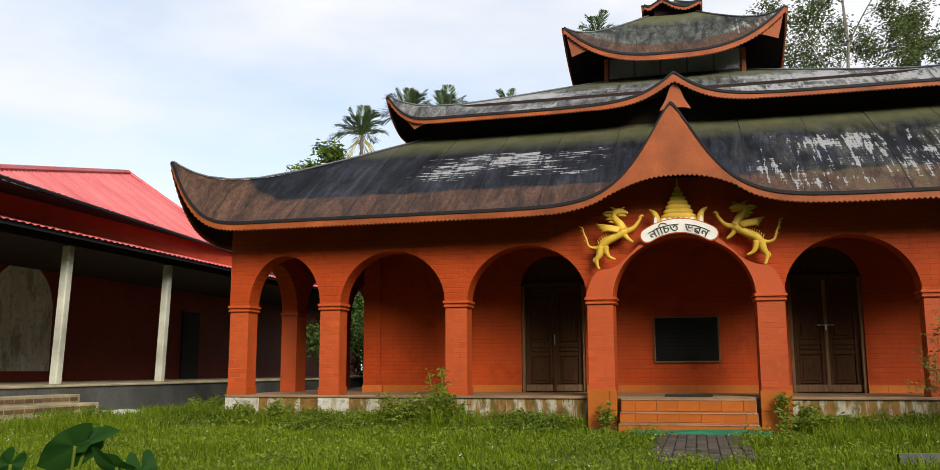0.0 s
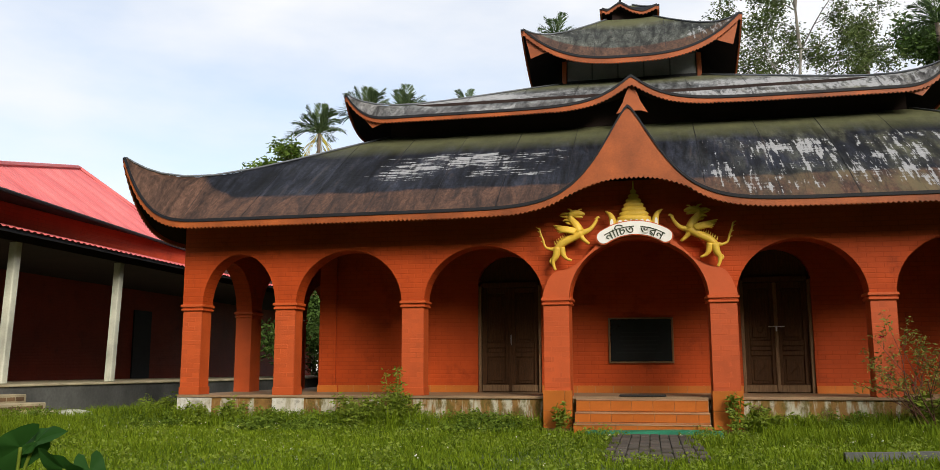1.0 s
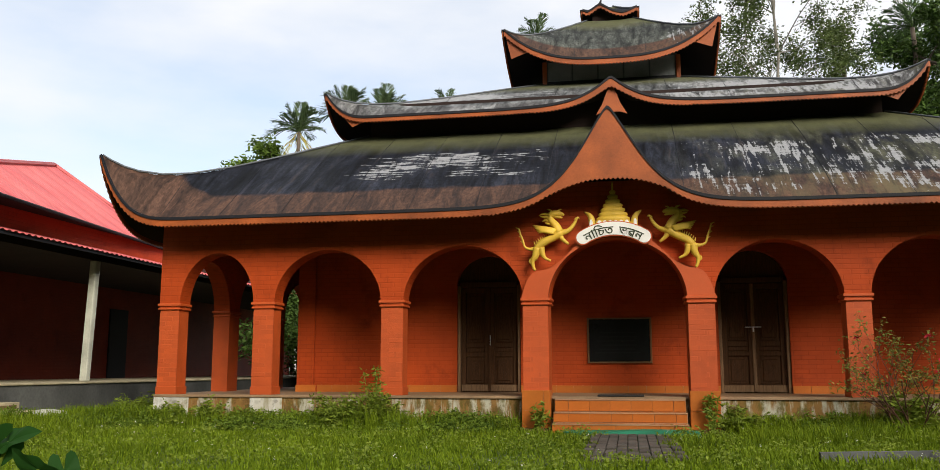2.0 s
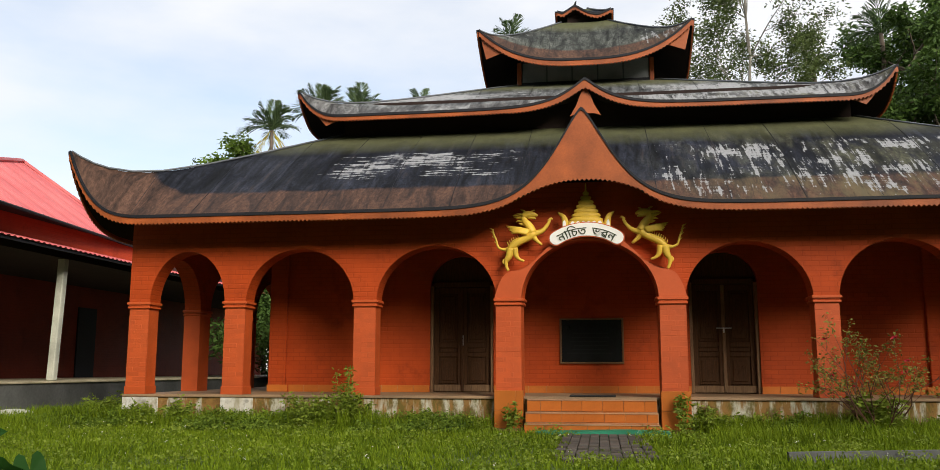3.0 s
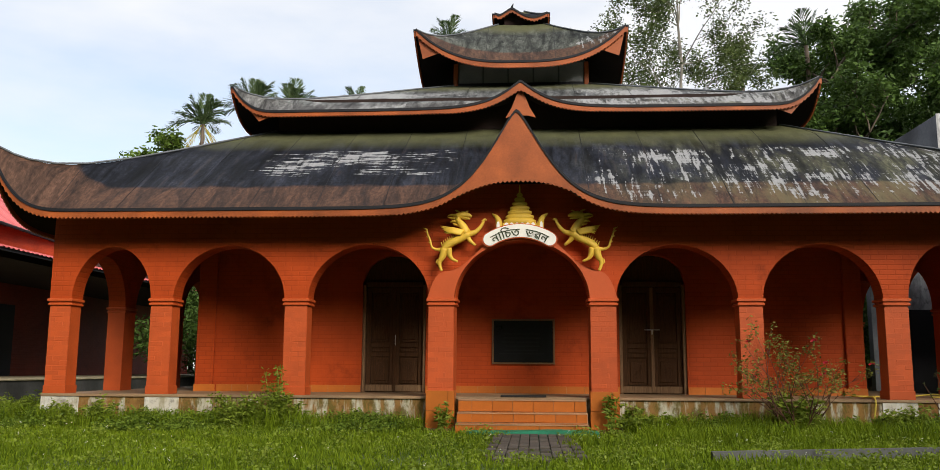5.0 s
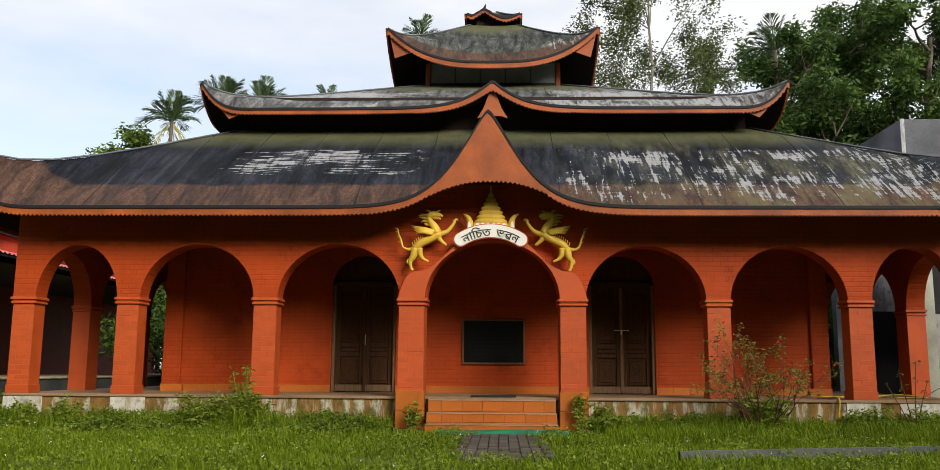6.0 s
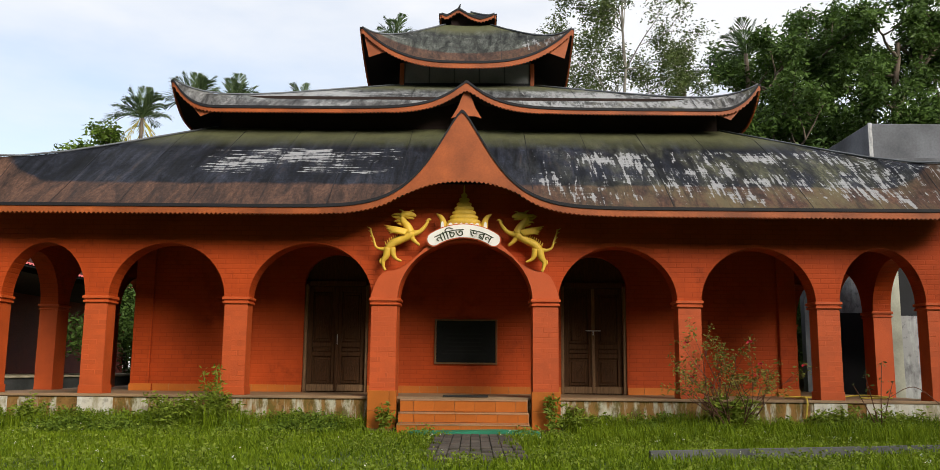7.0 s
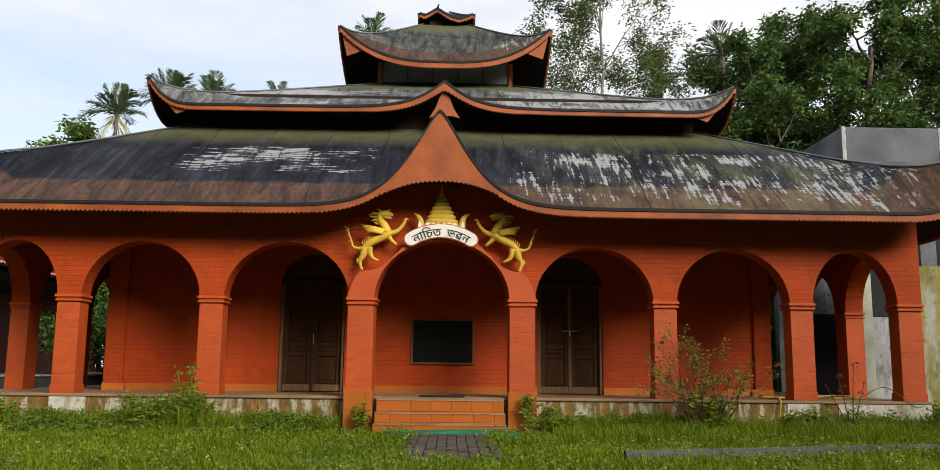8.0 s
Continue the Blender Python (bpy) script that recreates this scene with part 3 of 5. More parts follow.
# ---------- roofs ----------
def roof_tier(tier, cx, cy, L, T, z0, z1, lift, lw, lp, decay, bulge, bell, bell_low, fascia_h, sheets, bells_on=("front",), tooth=0.066, sheet_mat=None, corner_board=()):
    """One swept hip roof. L: half sizes at the eave, T: at the top. bell(x): how far the front eave rises at x."""
    roof = part("roof", Mesh().box(cx - T[0] + 0.1, cx + T[0] - 0.1, cy - T[1] + 0.1, cy + T[1] - 0.1, z1 - 0.12, z1 - 0.06), M_soffit_shade, pavilion, tier)

    def S(side, u, v, drop=0.0):
        k, o = (0, 1) if side in ("front", "back") else (1, 0)
        a, d = lerp(L[k], T[k], v), lerp(L[o], T[o], v)
        along = u * a
        corner = (1 - abs(u)) * a
        z = z0 + (z1 - z0) * v + bulge * math.sin(math.pi * v)
        z += lift * max(0.0, 1 - corner / (lw if k == 0 else lw * 1.4)) ** lp * math.exp(-decay * v)
        if side in bells_on:
            z = max(z, z0 + bell(along))
        if side == "front":
            return (cx + along, cy - d, z - drop)
        if side == "back":
            return (cx - along, cy + d, z - drop)
        if side == "left":
            return (cx - d, cy - along, z - drop)
        return (cx + d, cy + along, z - drop)

    for side in ("front", "left", "right", "back"):
        k, o = (0, 1) if side in ("front", "back") else (1, 0)
        ns = sheets if side == "front" else max(4, sheets // 2)
        cols = 10 if side == "front" else 6
        rows = [0, 0.03, 0.07, 0.12, 0.18, 0.25, 0.33, 0.42, 0.52, 0.62, 0.72, 0.82, 0.91, 1.0]
        for i in range(ns):
            lo, hi = L[k] * (-1 + 2 * i / ns), L[k] * (-1 + 2 * (i + 1) / ns)
            xs = [lerp(lo, hi, j / cols) for j in range(cols + 1)]
            raise_ = 0.004 * (i % 2) + 0.003 * rng.random()
            at_x = lambda x, v: S(side, max(-1.0, min(1.0, x / lerp(L[k], T[k], v))), v, -raise_)
            m = Mesh()
            m.grid(at_x, xs, rows)
            far = 40 if side in ("left", "right") else 0
            uv = [(x + far, v * 3.8) for v in rows for x in xs]
            for edge in (0, cols):      # turned-down side laps
                a = len(m.v)
                for v in rows:
                    x, y, z = at_x(xs[edge], v)
                    m.v += [(x, y, z), (x, y, z - 0.02)]
                    uv += [(xs[edge] + far, v * 3.8)] * 2
                m.f += [(a + 2 * j, a + 2 * j + 2, a + 2 * j + 3, a + 2 * j + 1) for j in range(len(rows) - 1)]
            m.uv = uv
            part("roof_sheet", m, sheet_mat or M_roof, roof, smooth=True)
        deck = Mesh()
        us = [-1 + 2 * i / 96 for i in range(97)]
        vs_ = [0, 0.1, 0.2, 0.35, 0.5, 0.75, 1.0]
        # underside of the tier, eave shade put into its colour
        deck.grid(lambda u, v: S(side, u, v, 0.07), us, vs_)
        part("soffit", deck, M_soffit_shade, roof, smooth=True)
        if side == "front" and corner_board:
            for sg in (-1, 1):
                pts = [(cx + sg * (L[0] - dx), z0 + lift - 0.5 * fascia_h - dz) for dx, dz in corner_board]
                if sg < 0:
                    pts.reverse()
                part("corner_board", Mesh().slab(pts, cy - L[1] + 0.016, cy - L[1] + 0.034), M_fascia, roof, "orange board closing the eave corner")
        # eave: black edge and scalloped fascia board
        out = {"front": (0, -1), "back": (0, 1), "left": (-1, 0), "right": (1, 0)}[side]
        half = L[k]
        cnt = int(2 * half / tooth) * 2
        us = [-1 + 2 * i / cnt for i in range(cnt + 1)]
        fa, ed = Mesh(), Mesh()
        fv, ev = [], []
        for i, u in enumerate(us):
            x, y, z = S(side, u, 0)
            al = u * half
            low = z - fascia_h
            if side in bells_on and bell_low is not None:
                low = min(z - fascia_h, max(low, z0 - fascia_h + bell_low(al))) if bell(al) > bell_low(al) else low
                if bell(al) > 0.02:
                    low = min(low, z0 - fascia_h + bell_low(al))
            low += 0.015 if i % 2 else -0.015
            for off, zz in ((0.0, z - 0.015), (0.0, low), (0.03, low), (0.03, z - 0.015)):
                fv.append((x + out[0] * (0.012 + off), y + out[1] * (0.012 + off), zz))
            for off, zz in ((0.0, z + 0.018), (0.0, z - 0.028), (0.06, z - 0.028), (0.06, z + 0.018)):
                ev.append((x + out[0] * off, y + out[1] * off, zz))
        quads = [(4 * i + a, 4 * i + (a + 1) % 4, 4 * i + 4 + (a + 1) % 4, 4 * i + 4 + a) for i in range(cnt) for a in range(4)]
        caps = [(0, 1, 2, 3), tuple(4 * cnt + a for a in (3, 2, 1, 0))]
        part("fascia", fa.add(fv, quads + caps), M_fascia, roof, "orange fascia board with scalloped lower edge")
        part("eave_edge", ed.add(ev, quads + caps), M_edge_and_shade, roof)
    # lapped seams between the front sheets
    for i in range(1, sheets):
        x = L[0] * (-1 + 2 * i / sheets)
        end = min(1.0, (L[0] - abs(x)) / (L[0] - T[0])) if abs(x) > T[0] else 1.0
        vs_ = [end * q / 10 for q in range(11)]
        pts = [Vector(S("front", max(-1.0, min(1.0, x / lerp(L[0], T[0], v))), v)) + Vector((0, 0, 0.004)) for v in vs_]
        if abs(x) > 0.1:
            part("seam", Mesh().tube(pts, 0.005, 4), M_edge_and_shade, roof)
    # hip caps
    for sx in (-1, 1):
        for side, u in (("front", sx), ("back", sx)):
            pts = [Vector(S(side, u, v)) + Vector((0, 0, 0.02)) for v in (0, 0.03, 0.07, 0.12, 0.2, 0.3, 0.45, 0.6, 0.8, 1.0)]
            part("hip_cap", Mesh().tube(pts, [0.012] + [0.018] * 9, 6), M_mesh, roof, smooth=True)
    return roof


CY = 5.66
bell1 = lambda x: 1.45 * math.exp(-(abs(x + 0.06) / 0.62) ** 1.35)
low1 = lambda x: 0.50 * math.exp(-(abs(x + 0.03) / 1.12) ** 2.6)
bell2 = lambda x: 0.50 * math.exp(-(abs(x - 0.02) / 0.50) ** 1.15)
low2 = lambda x: 0.42 * math.exp(-(abs(x - 0.02) / 0.50) ** 1.3)
bell0 = lambda x: 0.0
roof_tier("lowest roof tier of weathered black sheets", 0.0, CY, (8.16, CY + 0.73), (4.66, CY - 2.5), 3.25, 5.32, 1.08, 1.6, 4, 5.0, 0.10, bell1, low1, 0.125, 16)
# wall between the tiers, painted as dark as the eave shade on it
part("upper_wall", Mesh().box(-4.62, 4.62, 2.5, 2 * CY - 2.5, 5.0, 5.95), M_soffit_shade, pavilion)
roof_tier("middle roof tier of weathered black sheets", -0.05, CY, (5.24, CY - 1.82), (1.40, 1.40), 5.52, 6.76, 0.48, 0.9, 3, 7.0, 0.03, bell2, low2, 0.10, 10, sheet_mat=M_roof_mid, corner_board=((0.04, 0.08), (0.30, 0.37), (0.74, 0.50), (0.50, 0.60)))
TX = -0.055     # the lantern stands a little off the middle
part("lantern_wall", Mesh().box(TX - 1.34, TX + 1.34, CY - 1.34, CY + 1.34, 6.6, 7.3), M_mesh, pavilion, "grey sheeted lantern wall")
for sx in (TX - 1.36, TX + 1.36):
    part("lantern_post", Mesh().box(sx - 0.045, sx + 0.045, CY - 1.41, CY - 1.30, 6.6, 7.25, 0.008), M_fascia, pavilion, "orange corner post")
part("lantern_sill", Mesh().box(TX - 1.31, TX + 1.31, CY - 1.40, CY - 1.362, 6.76, 6.82, 0.008), M_edge_and_shade, pavilion, "dark sill board")
for i in range(5):
    x = TX - 1.31 + 0.524 * i
    part("lantern_pane", Mesh().box(x + 0.016, x + 0.508, CY - 1.365, CY - 1.343, 6.83, 7.25, 0.006), M_lantern, pavilion, "dull grey sheet pane")
gb = [(-0.30, 5.36), (-0.18, 5.40), (0.12, 5.40), (0.24, 5.36), (0.13, 5.55), (0.06, 5.74), (-0.03, 5.93), (-0.12, 5.74), (-0.19, 5.55)]
part("gable_board", Mesh().slab(gb, 1.865, 1.90), M_fascia, pavilion, "orange board under the small middle gable")
roof_tier("top roof tier of weathered black sheets", TX, CY, (2.11, 2.11), (0.50, 0.50), 7.01, 8.42, 0.72, 2.11, 3, 3.0, 0.05, bell0, None, 0.13, 6, sheet_mat=M_roof_top, corner_board=((0.02, 0.05), (0.55, 0.40), (0.14, 0.55)))
# cap wall, its shade painted in likewise
part("cap_wall", Mesh().box(TX - 0.38, TX + 0.38, CY - 0.42, CY + 0.42, 8.3, 8.68), M_soffit_shade, pavilion)
bell4 = lambda x: 0.24 * math.exp(-(abs(x + 0.2) / 0.26) ** 1.4)
roof_tier("small cap roof", TX, CY, (0.58, 0.60), (0.06, 0.06), 8.54, 8.93, 0.13, 0.5, 2, 3.0, 0.0, bell4, None, 0.09, 4, tooth=0.07)
part("finial", Mesh().tube([(TX - 0.2, CY - 0.5, 8.72), (TX - 0.2, CY - 0.5, 8.86), (TX - 0.17, CY - 0.5, 8.95)], [0.05, 0.03, 0.008], 8), M_edge_and_shade, pavilion)

# ---------- doors ----------
def hall_door(x0, x1, latch):
    """Two carved leaves under an arched panel, in a worn frame."""
    Z1 = DOOR_FOOT
    d = part("door", Mesh().box(x0 + 0.05, x1 - 0.05, HALL_Y + 0.16, HALL_Y + 0.18, FLOOR, Z1 + 0.02), M_wood, pavilion, "closed double door of dark carved wood")
    for a, b in ((x0 + 0.002, x0 + 0.058), (x1 - 0.058, x1 - 0.002)):
        part("jamb", Mesh().box(a, b, HALL_Y + 0.03, HALL_Y + 0.2, FLOOR, Z1, 0.008), M_frame, d, "grey-brown worn jamb")
    part("transom", Mesh().box(x0 + 0.058, x1 - 0.058, HALL_Y + 0.07, HALL_Y + 0.19, Z1 - 0.03, Z1 + 0.06, 0.006), M_wood, d)
    mid = (x0 + x1) / 2
    arch = [x0 + 0.004 + (x1 - x0 - 0.008) * i / 24 for i in range(25)]
    arch = [(x, arch_z(x, x0, x1, DOOR_TOP, Z1) - 0.004) for x in arch]
    part("tympanum", Mesh().slab([(x0 + 0.004, Z1 + 0.061), (x1 - 0.004, Z1 + 0.061)] + [(x, max(z, Z1 + 0.062)) for x, z in reversed(arch)], HALL_Y + 0.13, HALL_Y + 0.16), M_wood, d)
    for a, b in ((x0 + 0.06, mid - 0.004), (mid + 0.004, x1 - 0.06)):
        leaf = Mesh()
        y0, y1 = HALL_Y + 0.10, HALL_Y + 0.16
        zb, zt = FLOOR + 0.015, Z1 - 0.035
        for bx0, bx1 in ((a, a + 0.085), (b - 0.085, b)):
            leaf.box(bx0, bx1, y0, y1, zb, zt, 0.008)
        for rz0, rz1 in ((zb, zb + 0.13), (zb + 0.60, zb + 0.68), (zb + 0.76, zb + 0.85), (zt - 0.1, zt)):
            leaf.box(a + 0.08, b - 0.08, y0 + 0.004, y1, rz0, rz1, 0.008)
        lf = part("leaf", leaf, M_wood, d)
        part("kick_board", Mesh().box(a + 0.004, b - 0.004, y0 - 0.012, y0 - 0.001, zb, zb + 0.115, 0.004), M_frame, lf, "weathered grey kick board")
        part("frieze_panel", Mesh().box(a + 0.09, b - 0.09, y0 + 0.02, y1 - 0.005, zb + 0.685, zb + 0.755, 0.008), M_wood, lf)
        for pz0, pz1 in ((zb + 0.14, zb + 0.59), (zb + 0.86, zt - 0.11)):
            p = Mesh().box(a + 0.09, b - 0.09, y0 + 0.03, y1 - 0.005, pz0, pz1, 0.004)
            p.box(a + 0.125, b - 0.125, y0 + 0.012, y0 + 0.034, pz0 + 0.04, pz1 - 0.04, 0.012)
            cx, cz = (a + b) / 2, (pz0 + pz1) / 2
            tall = 1.6 if pz1 - pz0 < 0.6 else 3.4
            for ring in range(3):
                r = 0.03 + 0.03 * ring
                pts = [(cx + r * math.cos(t) * 0.95, y0 + 0.011, cz + r * math.sin(t) * tall) for t in [math.tau * q / 14 for q in range(15)]]
                p.tube(pts, 0.008, 4, False)
            for q in range(4):
                t = math.pi / 4 + math.pi / 2 * q
                p.tube([(cx, y0 + 0.011, cz), (cx + 0.10 * math.cos(t), y0 + 0.011, cz + 0.075 * tall * math.sin(t))], 0.008, 4, False)
            part("carved_panel", p, M_wood, lf)
    part("cover_strip", Mesh().box(mid - 0.03, mid + 0.03, HALL_Y + 0.075, HALL_Y + 0.099, FLOOR + 0.02, Z1 - 0.04, 0.01), M_frame if latch else M_wood, d, "worn pale cover strip" if latch else "")
    if latch:
        l = Mesh().tube([(mid - 0.13, HALL_Y + 0.065, 1.60), (mid + 0.13, HALL_Y + 0.065, 1.60)], 0.008, 6)
        l.box(mid - 0.012, mid + 0.012, HALL_Y + 0.05, HALL_Y + 0.074, 1.52, 1.61, 0.004)
        part("latch", l, M_steel, d, "bright galvanised latch")
        part("padlock", Mesh().box(mid - 0.022, mid + 0.022, HALL_Y + 0.04, HALL_Y + 0.06, 1.47, 1.52, 0.006), M_brassy, d)
    else:
        part("pull_bar", Mesh().tube([(mid + 0.02, HALL_Y + 0.06, 1.32), (mid + 0.02, HALL_Y + 0.05, 1.40), (mid + 0.02, HALL_Y + 0.06, 1.50)], 0.007, 5), M_steel, d, "thin steel pull bar")


for i, (a, b) in enumerate(DOORS):
    hall_door(a, b, i == 1)

# ---------- plaque ----------
plaque = thing("wall_plaque", "black polished stone plaque with worn inscription in a brown frame", "plaque", at=pose(0.0, HALL_Y, 1.39))
part("slab", Mesh().box(-0.51, 0.51, -0.03, -0.003, -0.36, 0.36, 0.004), M_plaque, plaque)
for x0, x1, z0, z1 in ((-0.545, 0.545, 0.36, 0.385), (-0.545, 0.545, -0.39, -0.36), (-0.545, -0.512, -0.36, 0.36), (0.512, 0.545, -0.36, 0.36)):
    part("frame", Mesh().box(x0, x1, -0.045, -0.002, z0, z1, 0.006), M_brassy, plaque, "brown frame strip")
rb = random.Random(3)
for i, z in enumerate((0.12, 0.05, -0.02, -0.09, -0.16, -0.22)):
    w = 0.30 + 0.12 * rb.random()
    part("inscription_bar", Mesh().box(-w, w * (0.7 + 0.3 * rb.random()), -0.0325, -0.029, z, z + 0.02), M_plaqueink, plaque)

# ---------- emblem over the porch ----------
def dragon(sign):
    """A rearing winged dragon in relief, one mesh."""
    m = Mesh()
    k = 0.00306
    P = lambda cx, cy, y=0.0: (sign * (cx - 519) * k, y, (303 - cy) * k)
    T = lambda pts, rad, n=8: m.tube(spline(pts, 4), [max(0.006, float(np.interp(i / (4 * (len(pts) - 1)), [q / (len(rad) - 1) for q in range(len(rad))], rad))) for i in range(4 * (len(pts) - 1) + 1)], n)
    T([P(140, 350), P(170, 322), P(215, 300), P(255, 275), P(262, 262)], [0.05, 0.062, 0.06, 0.075, 0.05])
    T([P(255, 270), P(238, 235), P(214, 205), P(212, 185)], [0.075, 0.065, 0.05, 0.045])
    T([P(205, 186), P(235, 176), P(262, 178), P(280, 184)], [0.05, 0.055, 0.038, 0.018])
    T([P(232, 190), P(258, 194), P(272, 198)], [0.03, 0.022, 0.010], 6)
    T([P(222, 170), P(212, 158), P(196, 152)], [0.02, 0.016, 0.006], 6)
    T([P(248, 168), P(256, 158), P(268, 156)], [0.018, 0.012, 0.005], 6)
    for i, (ax, ay) in enumerate(((205, 180), (205, 195), (212, 212), (222, 228))):
        T([P(ax, ay), P(ax - 26, ay - 4), P(ax - 48 + 4 * i, ay + 2 - 10 * (i % 2))], [0.028, 0.02, 0.004], 5)
    T([P(262, 275), P(300, 262), P(325, 236), P(340, 210)], [0.05, 0.036, 0.028, 0.022])
    T([P(334, 212), P(346, 200), P(356, 204)], [0.026, 0.02, 0.008], 6)
    T([P(258, 285), P(272, 306), P(300, 330)], [0.05, 0.034, 0.02])
    T([P(145, 345), P(136, 385), P(122, 410), P(126, 440), P(134, 456)], [0.066, 0.055, 0.036, 0.024, 0.022])
    T([P(165, 345), P(172, 378), P(186, 398), P(212, 410)], [0.055, 0.042, 0.026, 0.018])
    T([P(112, 398), P(108, 414), P(118, 428)], [0.012, 0.018, 0.008], 5)
    T([P(136, 350), P(108, 350), P(84, 338), P(74, 305), P(62, 275), P(56, 246)], [0.04, 0.022, 0.018, 0.017, 0.015, 0.012])
    for tx, ty in ((76, 318), (68, 292), (60, 266), (54, 248)):
        T([P(tx, ty), P(tx - 14, ty - 8)], [0.012, 0.003], 4)
    for i in range(6):
        f = i / 5
        T([P(240 - 10 * f, 262 + 14 * f, -0.05), P(190 - 8 * f, 250 + 17 * f, -0.065), P(126 + 26 * f, 234 + 40 * f, -0.045)], [0.03, 0.028, 0.006], 5)
    for i in range(8):
        f = i / 7
        cx, cy = lerp(135, 205, f), lerp(330, 290, f) - 6 * math.sin(math.pi * f)
        T([P(cx, cy), P(cx - 6, cy - 18)], [0.014, 0.003], 4)
    ob = part("dragon_statue", m, M_gold, smooth=True, at=pose(-0.025, -OUT + 0.02, 2.845))
    return tagged(ob, "ochre painted rearing dragon relief on the porch arch", "statue", "dragons over the porch")


dragon(1)
dragon(-1)

crown = thing("crown_ornament", "ochre painted tiered spire ornament above the porch sign", "ornament", at=pose(-0.025, -OUT + 0.03, 3.0))
for i in range(7):
    r0 = 0.235 - 0.034 * i
    z = 0.10 + 0.068 * i
    prof = [(r0, z), (r0 + 0.018, z + 0.02), (r0 + 0.012, z + 0.045), (max(0.012, r0 - 0.034), z + 0.068)]
    m = Mesh()
    m.grid(lambda a, j: (prof[j][0] * math.cos(a), prof[j][0] * math.sin(a) * 0.35, prof[j][1]), [math.tau * q / 24 for q in range(25)], [0, 1, 2, 3])
    part("spire_ring", m, M_gold, crown, smooth=True)
part("spire_tip", Mesh().tube([(0, 0, 0.57), (0, 0, 0.66), (0, 0, 0.70)], [0.014, 0.012, 0.003], 8), M_gold, crown)
part("base", Mesh().slab([(-0.27, -0.02), (0.27, -0.02), (0.25, 0.10), (-0.25, 0.10)], -0.07, 0.07), M_gold, crown)
for i in range(6):
    x = -0.20 + 0.08 * i
    pet = [(x + 0.032 * math.cos(math.tau * q / 14), 0.055 + 0.045 * math.sin(math.tau * q / 14)) for q in range(14)]
    part("petal", Mesh().slab(pet, -0.085, -0.071), M_white, crown, "white petal")
for s in (-1, 1):
    m = Mesh().tube(spline([(s * 0.30, 0, -0.05), (s * 0.31, -0.02, 0.08), (s * 0.34, -0.02, 0.18), (s * 0.42, 0, 0.25)], 4),
                    [0.055, 0.06, 0.062, 0.06, 0.058, 0.055, 0.05, 0.045, 0.04, 0.034, 0.026, 0.018, 0.006], 8)
    part("flame", m, M_gold, crown, smooth=True)
    pet = [(s * 0.325 + 0.024 * math.cos(math.tau * q / 14), 0.05 + 0.07 * math.sin(math.tau * q / 14)) for q in range(14)]
    part("petal", Mesh().slab(pet, -0.075, -0.052), M_white, crown, "white petal")

# the curved sign; the letters are bent along its arc
SIGN_Z, SIGN_R0, SIGN_R1 = 2.14, 0.724, 0.946
sign = thing("name_sign", "curved white sign with dark lettering over the porch arch", "sign", at=pose(-0.025, 0, 0))


def sign_outline(r0, r1, half):
    o = [(r1 * math.sin(t), SIGN_Z + r1 * math.cos(t)) for t in [half - 2 * half * i / 30 for i in range(31)]]
    rm, rr = (r0 + r1) / 2, (r1 - r0) / 2
    left = [(rm * math.sin(-half) + rr * math.cos(a), SIGN_Z + rm * math.cos(half) + rr * math.sin(a)) for a in [radians(90) + half + radians(180) * i / 10 for i in range(1, 10)]]
    lo = [(r0 * math.sin(t), SIGN_Z + r0 * math.cos(t)) for t in [-half + 2 * half * i / 30 for i in range(31)]]
    right = [(-x, z) for x, z in reversed(left)]
    return o + left + lo + right


part("board", Mesh().slab(sign_outline(SIGN_R0, SIGN_R1, radians(33)), -OUT - 0.06, -OUT - 0.003), M_smooth, sign, "red rim of the sign")
part("face", Mesh().slab(sign_outline(SIGN_R0 + 0.014, SIGN_R1 - 0.014, radians(32.6)), -OUT - 0.068, -OUT - 0.0605), M_white, sign, "white face")
x_lo, x_hi = min(v.co.x for me in LETTERS for v in me.vertices), max(v.co.x for me in LETTERS for v in me.vertices)
y_lo, y_hi = min(v.co.y for me in LETTERS for v in me.vertices), max(v.co.y for me in LETTERS for v in me.vertices)
for me in LETTERS:
    for v in me.vertices:
        fx = ((v.co.x - x_lo) / (x_hi - x_lo) - 0.5) * 0.93
        fz = (v.co.y - y_lo) / (y_hi - y_lo) * 0.165 + SIGN_R0 + 0.025
        t = fx / 0.85
        v.co = (fz * math.sin(t), -OUT - 0.073 + v.co.z, SIGN_Z + fz * math.cos(t))
    me.materials.clear()
    me.materials.append(M_ink)
    part("letter", me, M_ink, sign, "dark green letter")

# ---------- steps, mats ----------
steps = thing("porch_steps", "three porch steps clad in orange glazed tiles", "steps")
STEPS = [(0.475, -0.20, 0.30), (0.30, -0.48, 0.16), (0.155, -0.76, 0.02)]
for top, y, low in STEPS:
    part("step", Mesh().box(-0.94, 0.94, y, 0.0 if y > -0.25 else y + 0.285, -0.05, top - 0.022), M_grout, steps)
part("porch_floor", Mesh().box(-0.94, 0.94, -0.20, -0.012, FLOOR - 0.04, FLOOR - 0.005), M_floor, steps)
mat = tagged(part("door_mat", Mesh().box(-0.32, 0.36, -0.08, 0.32, FLOOR + 0.001, FLOOR + 0.022, 0.006), M_cable), "thin black door mat on the porch floor", "mat")
strip = Mesh()
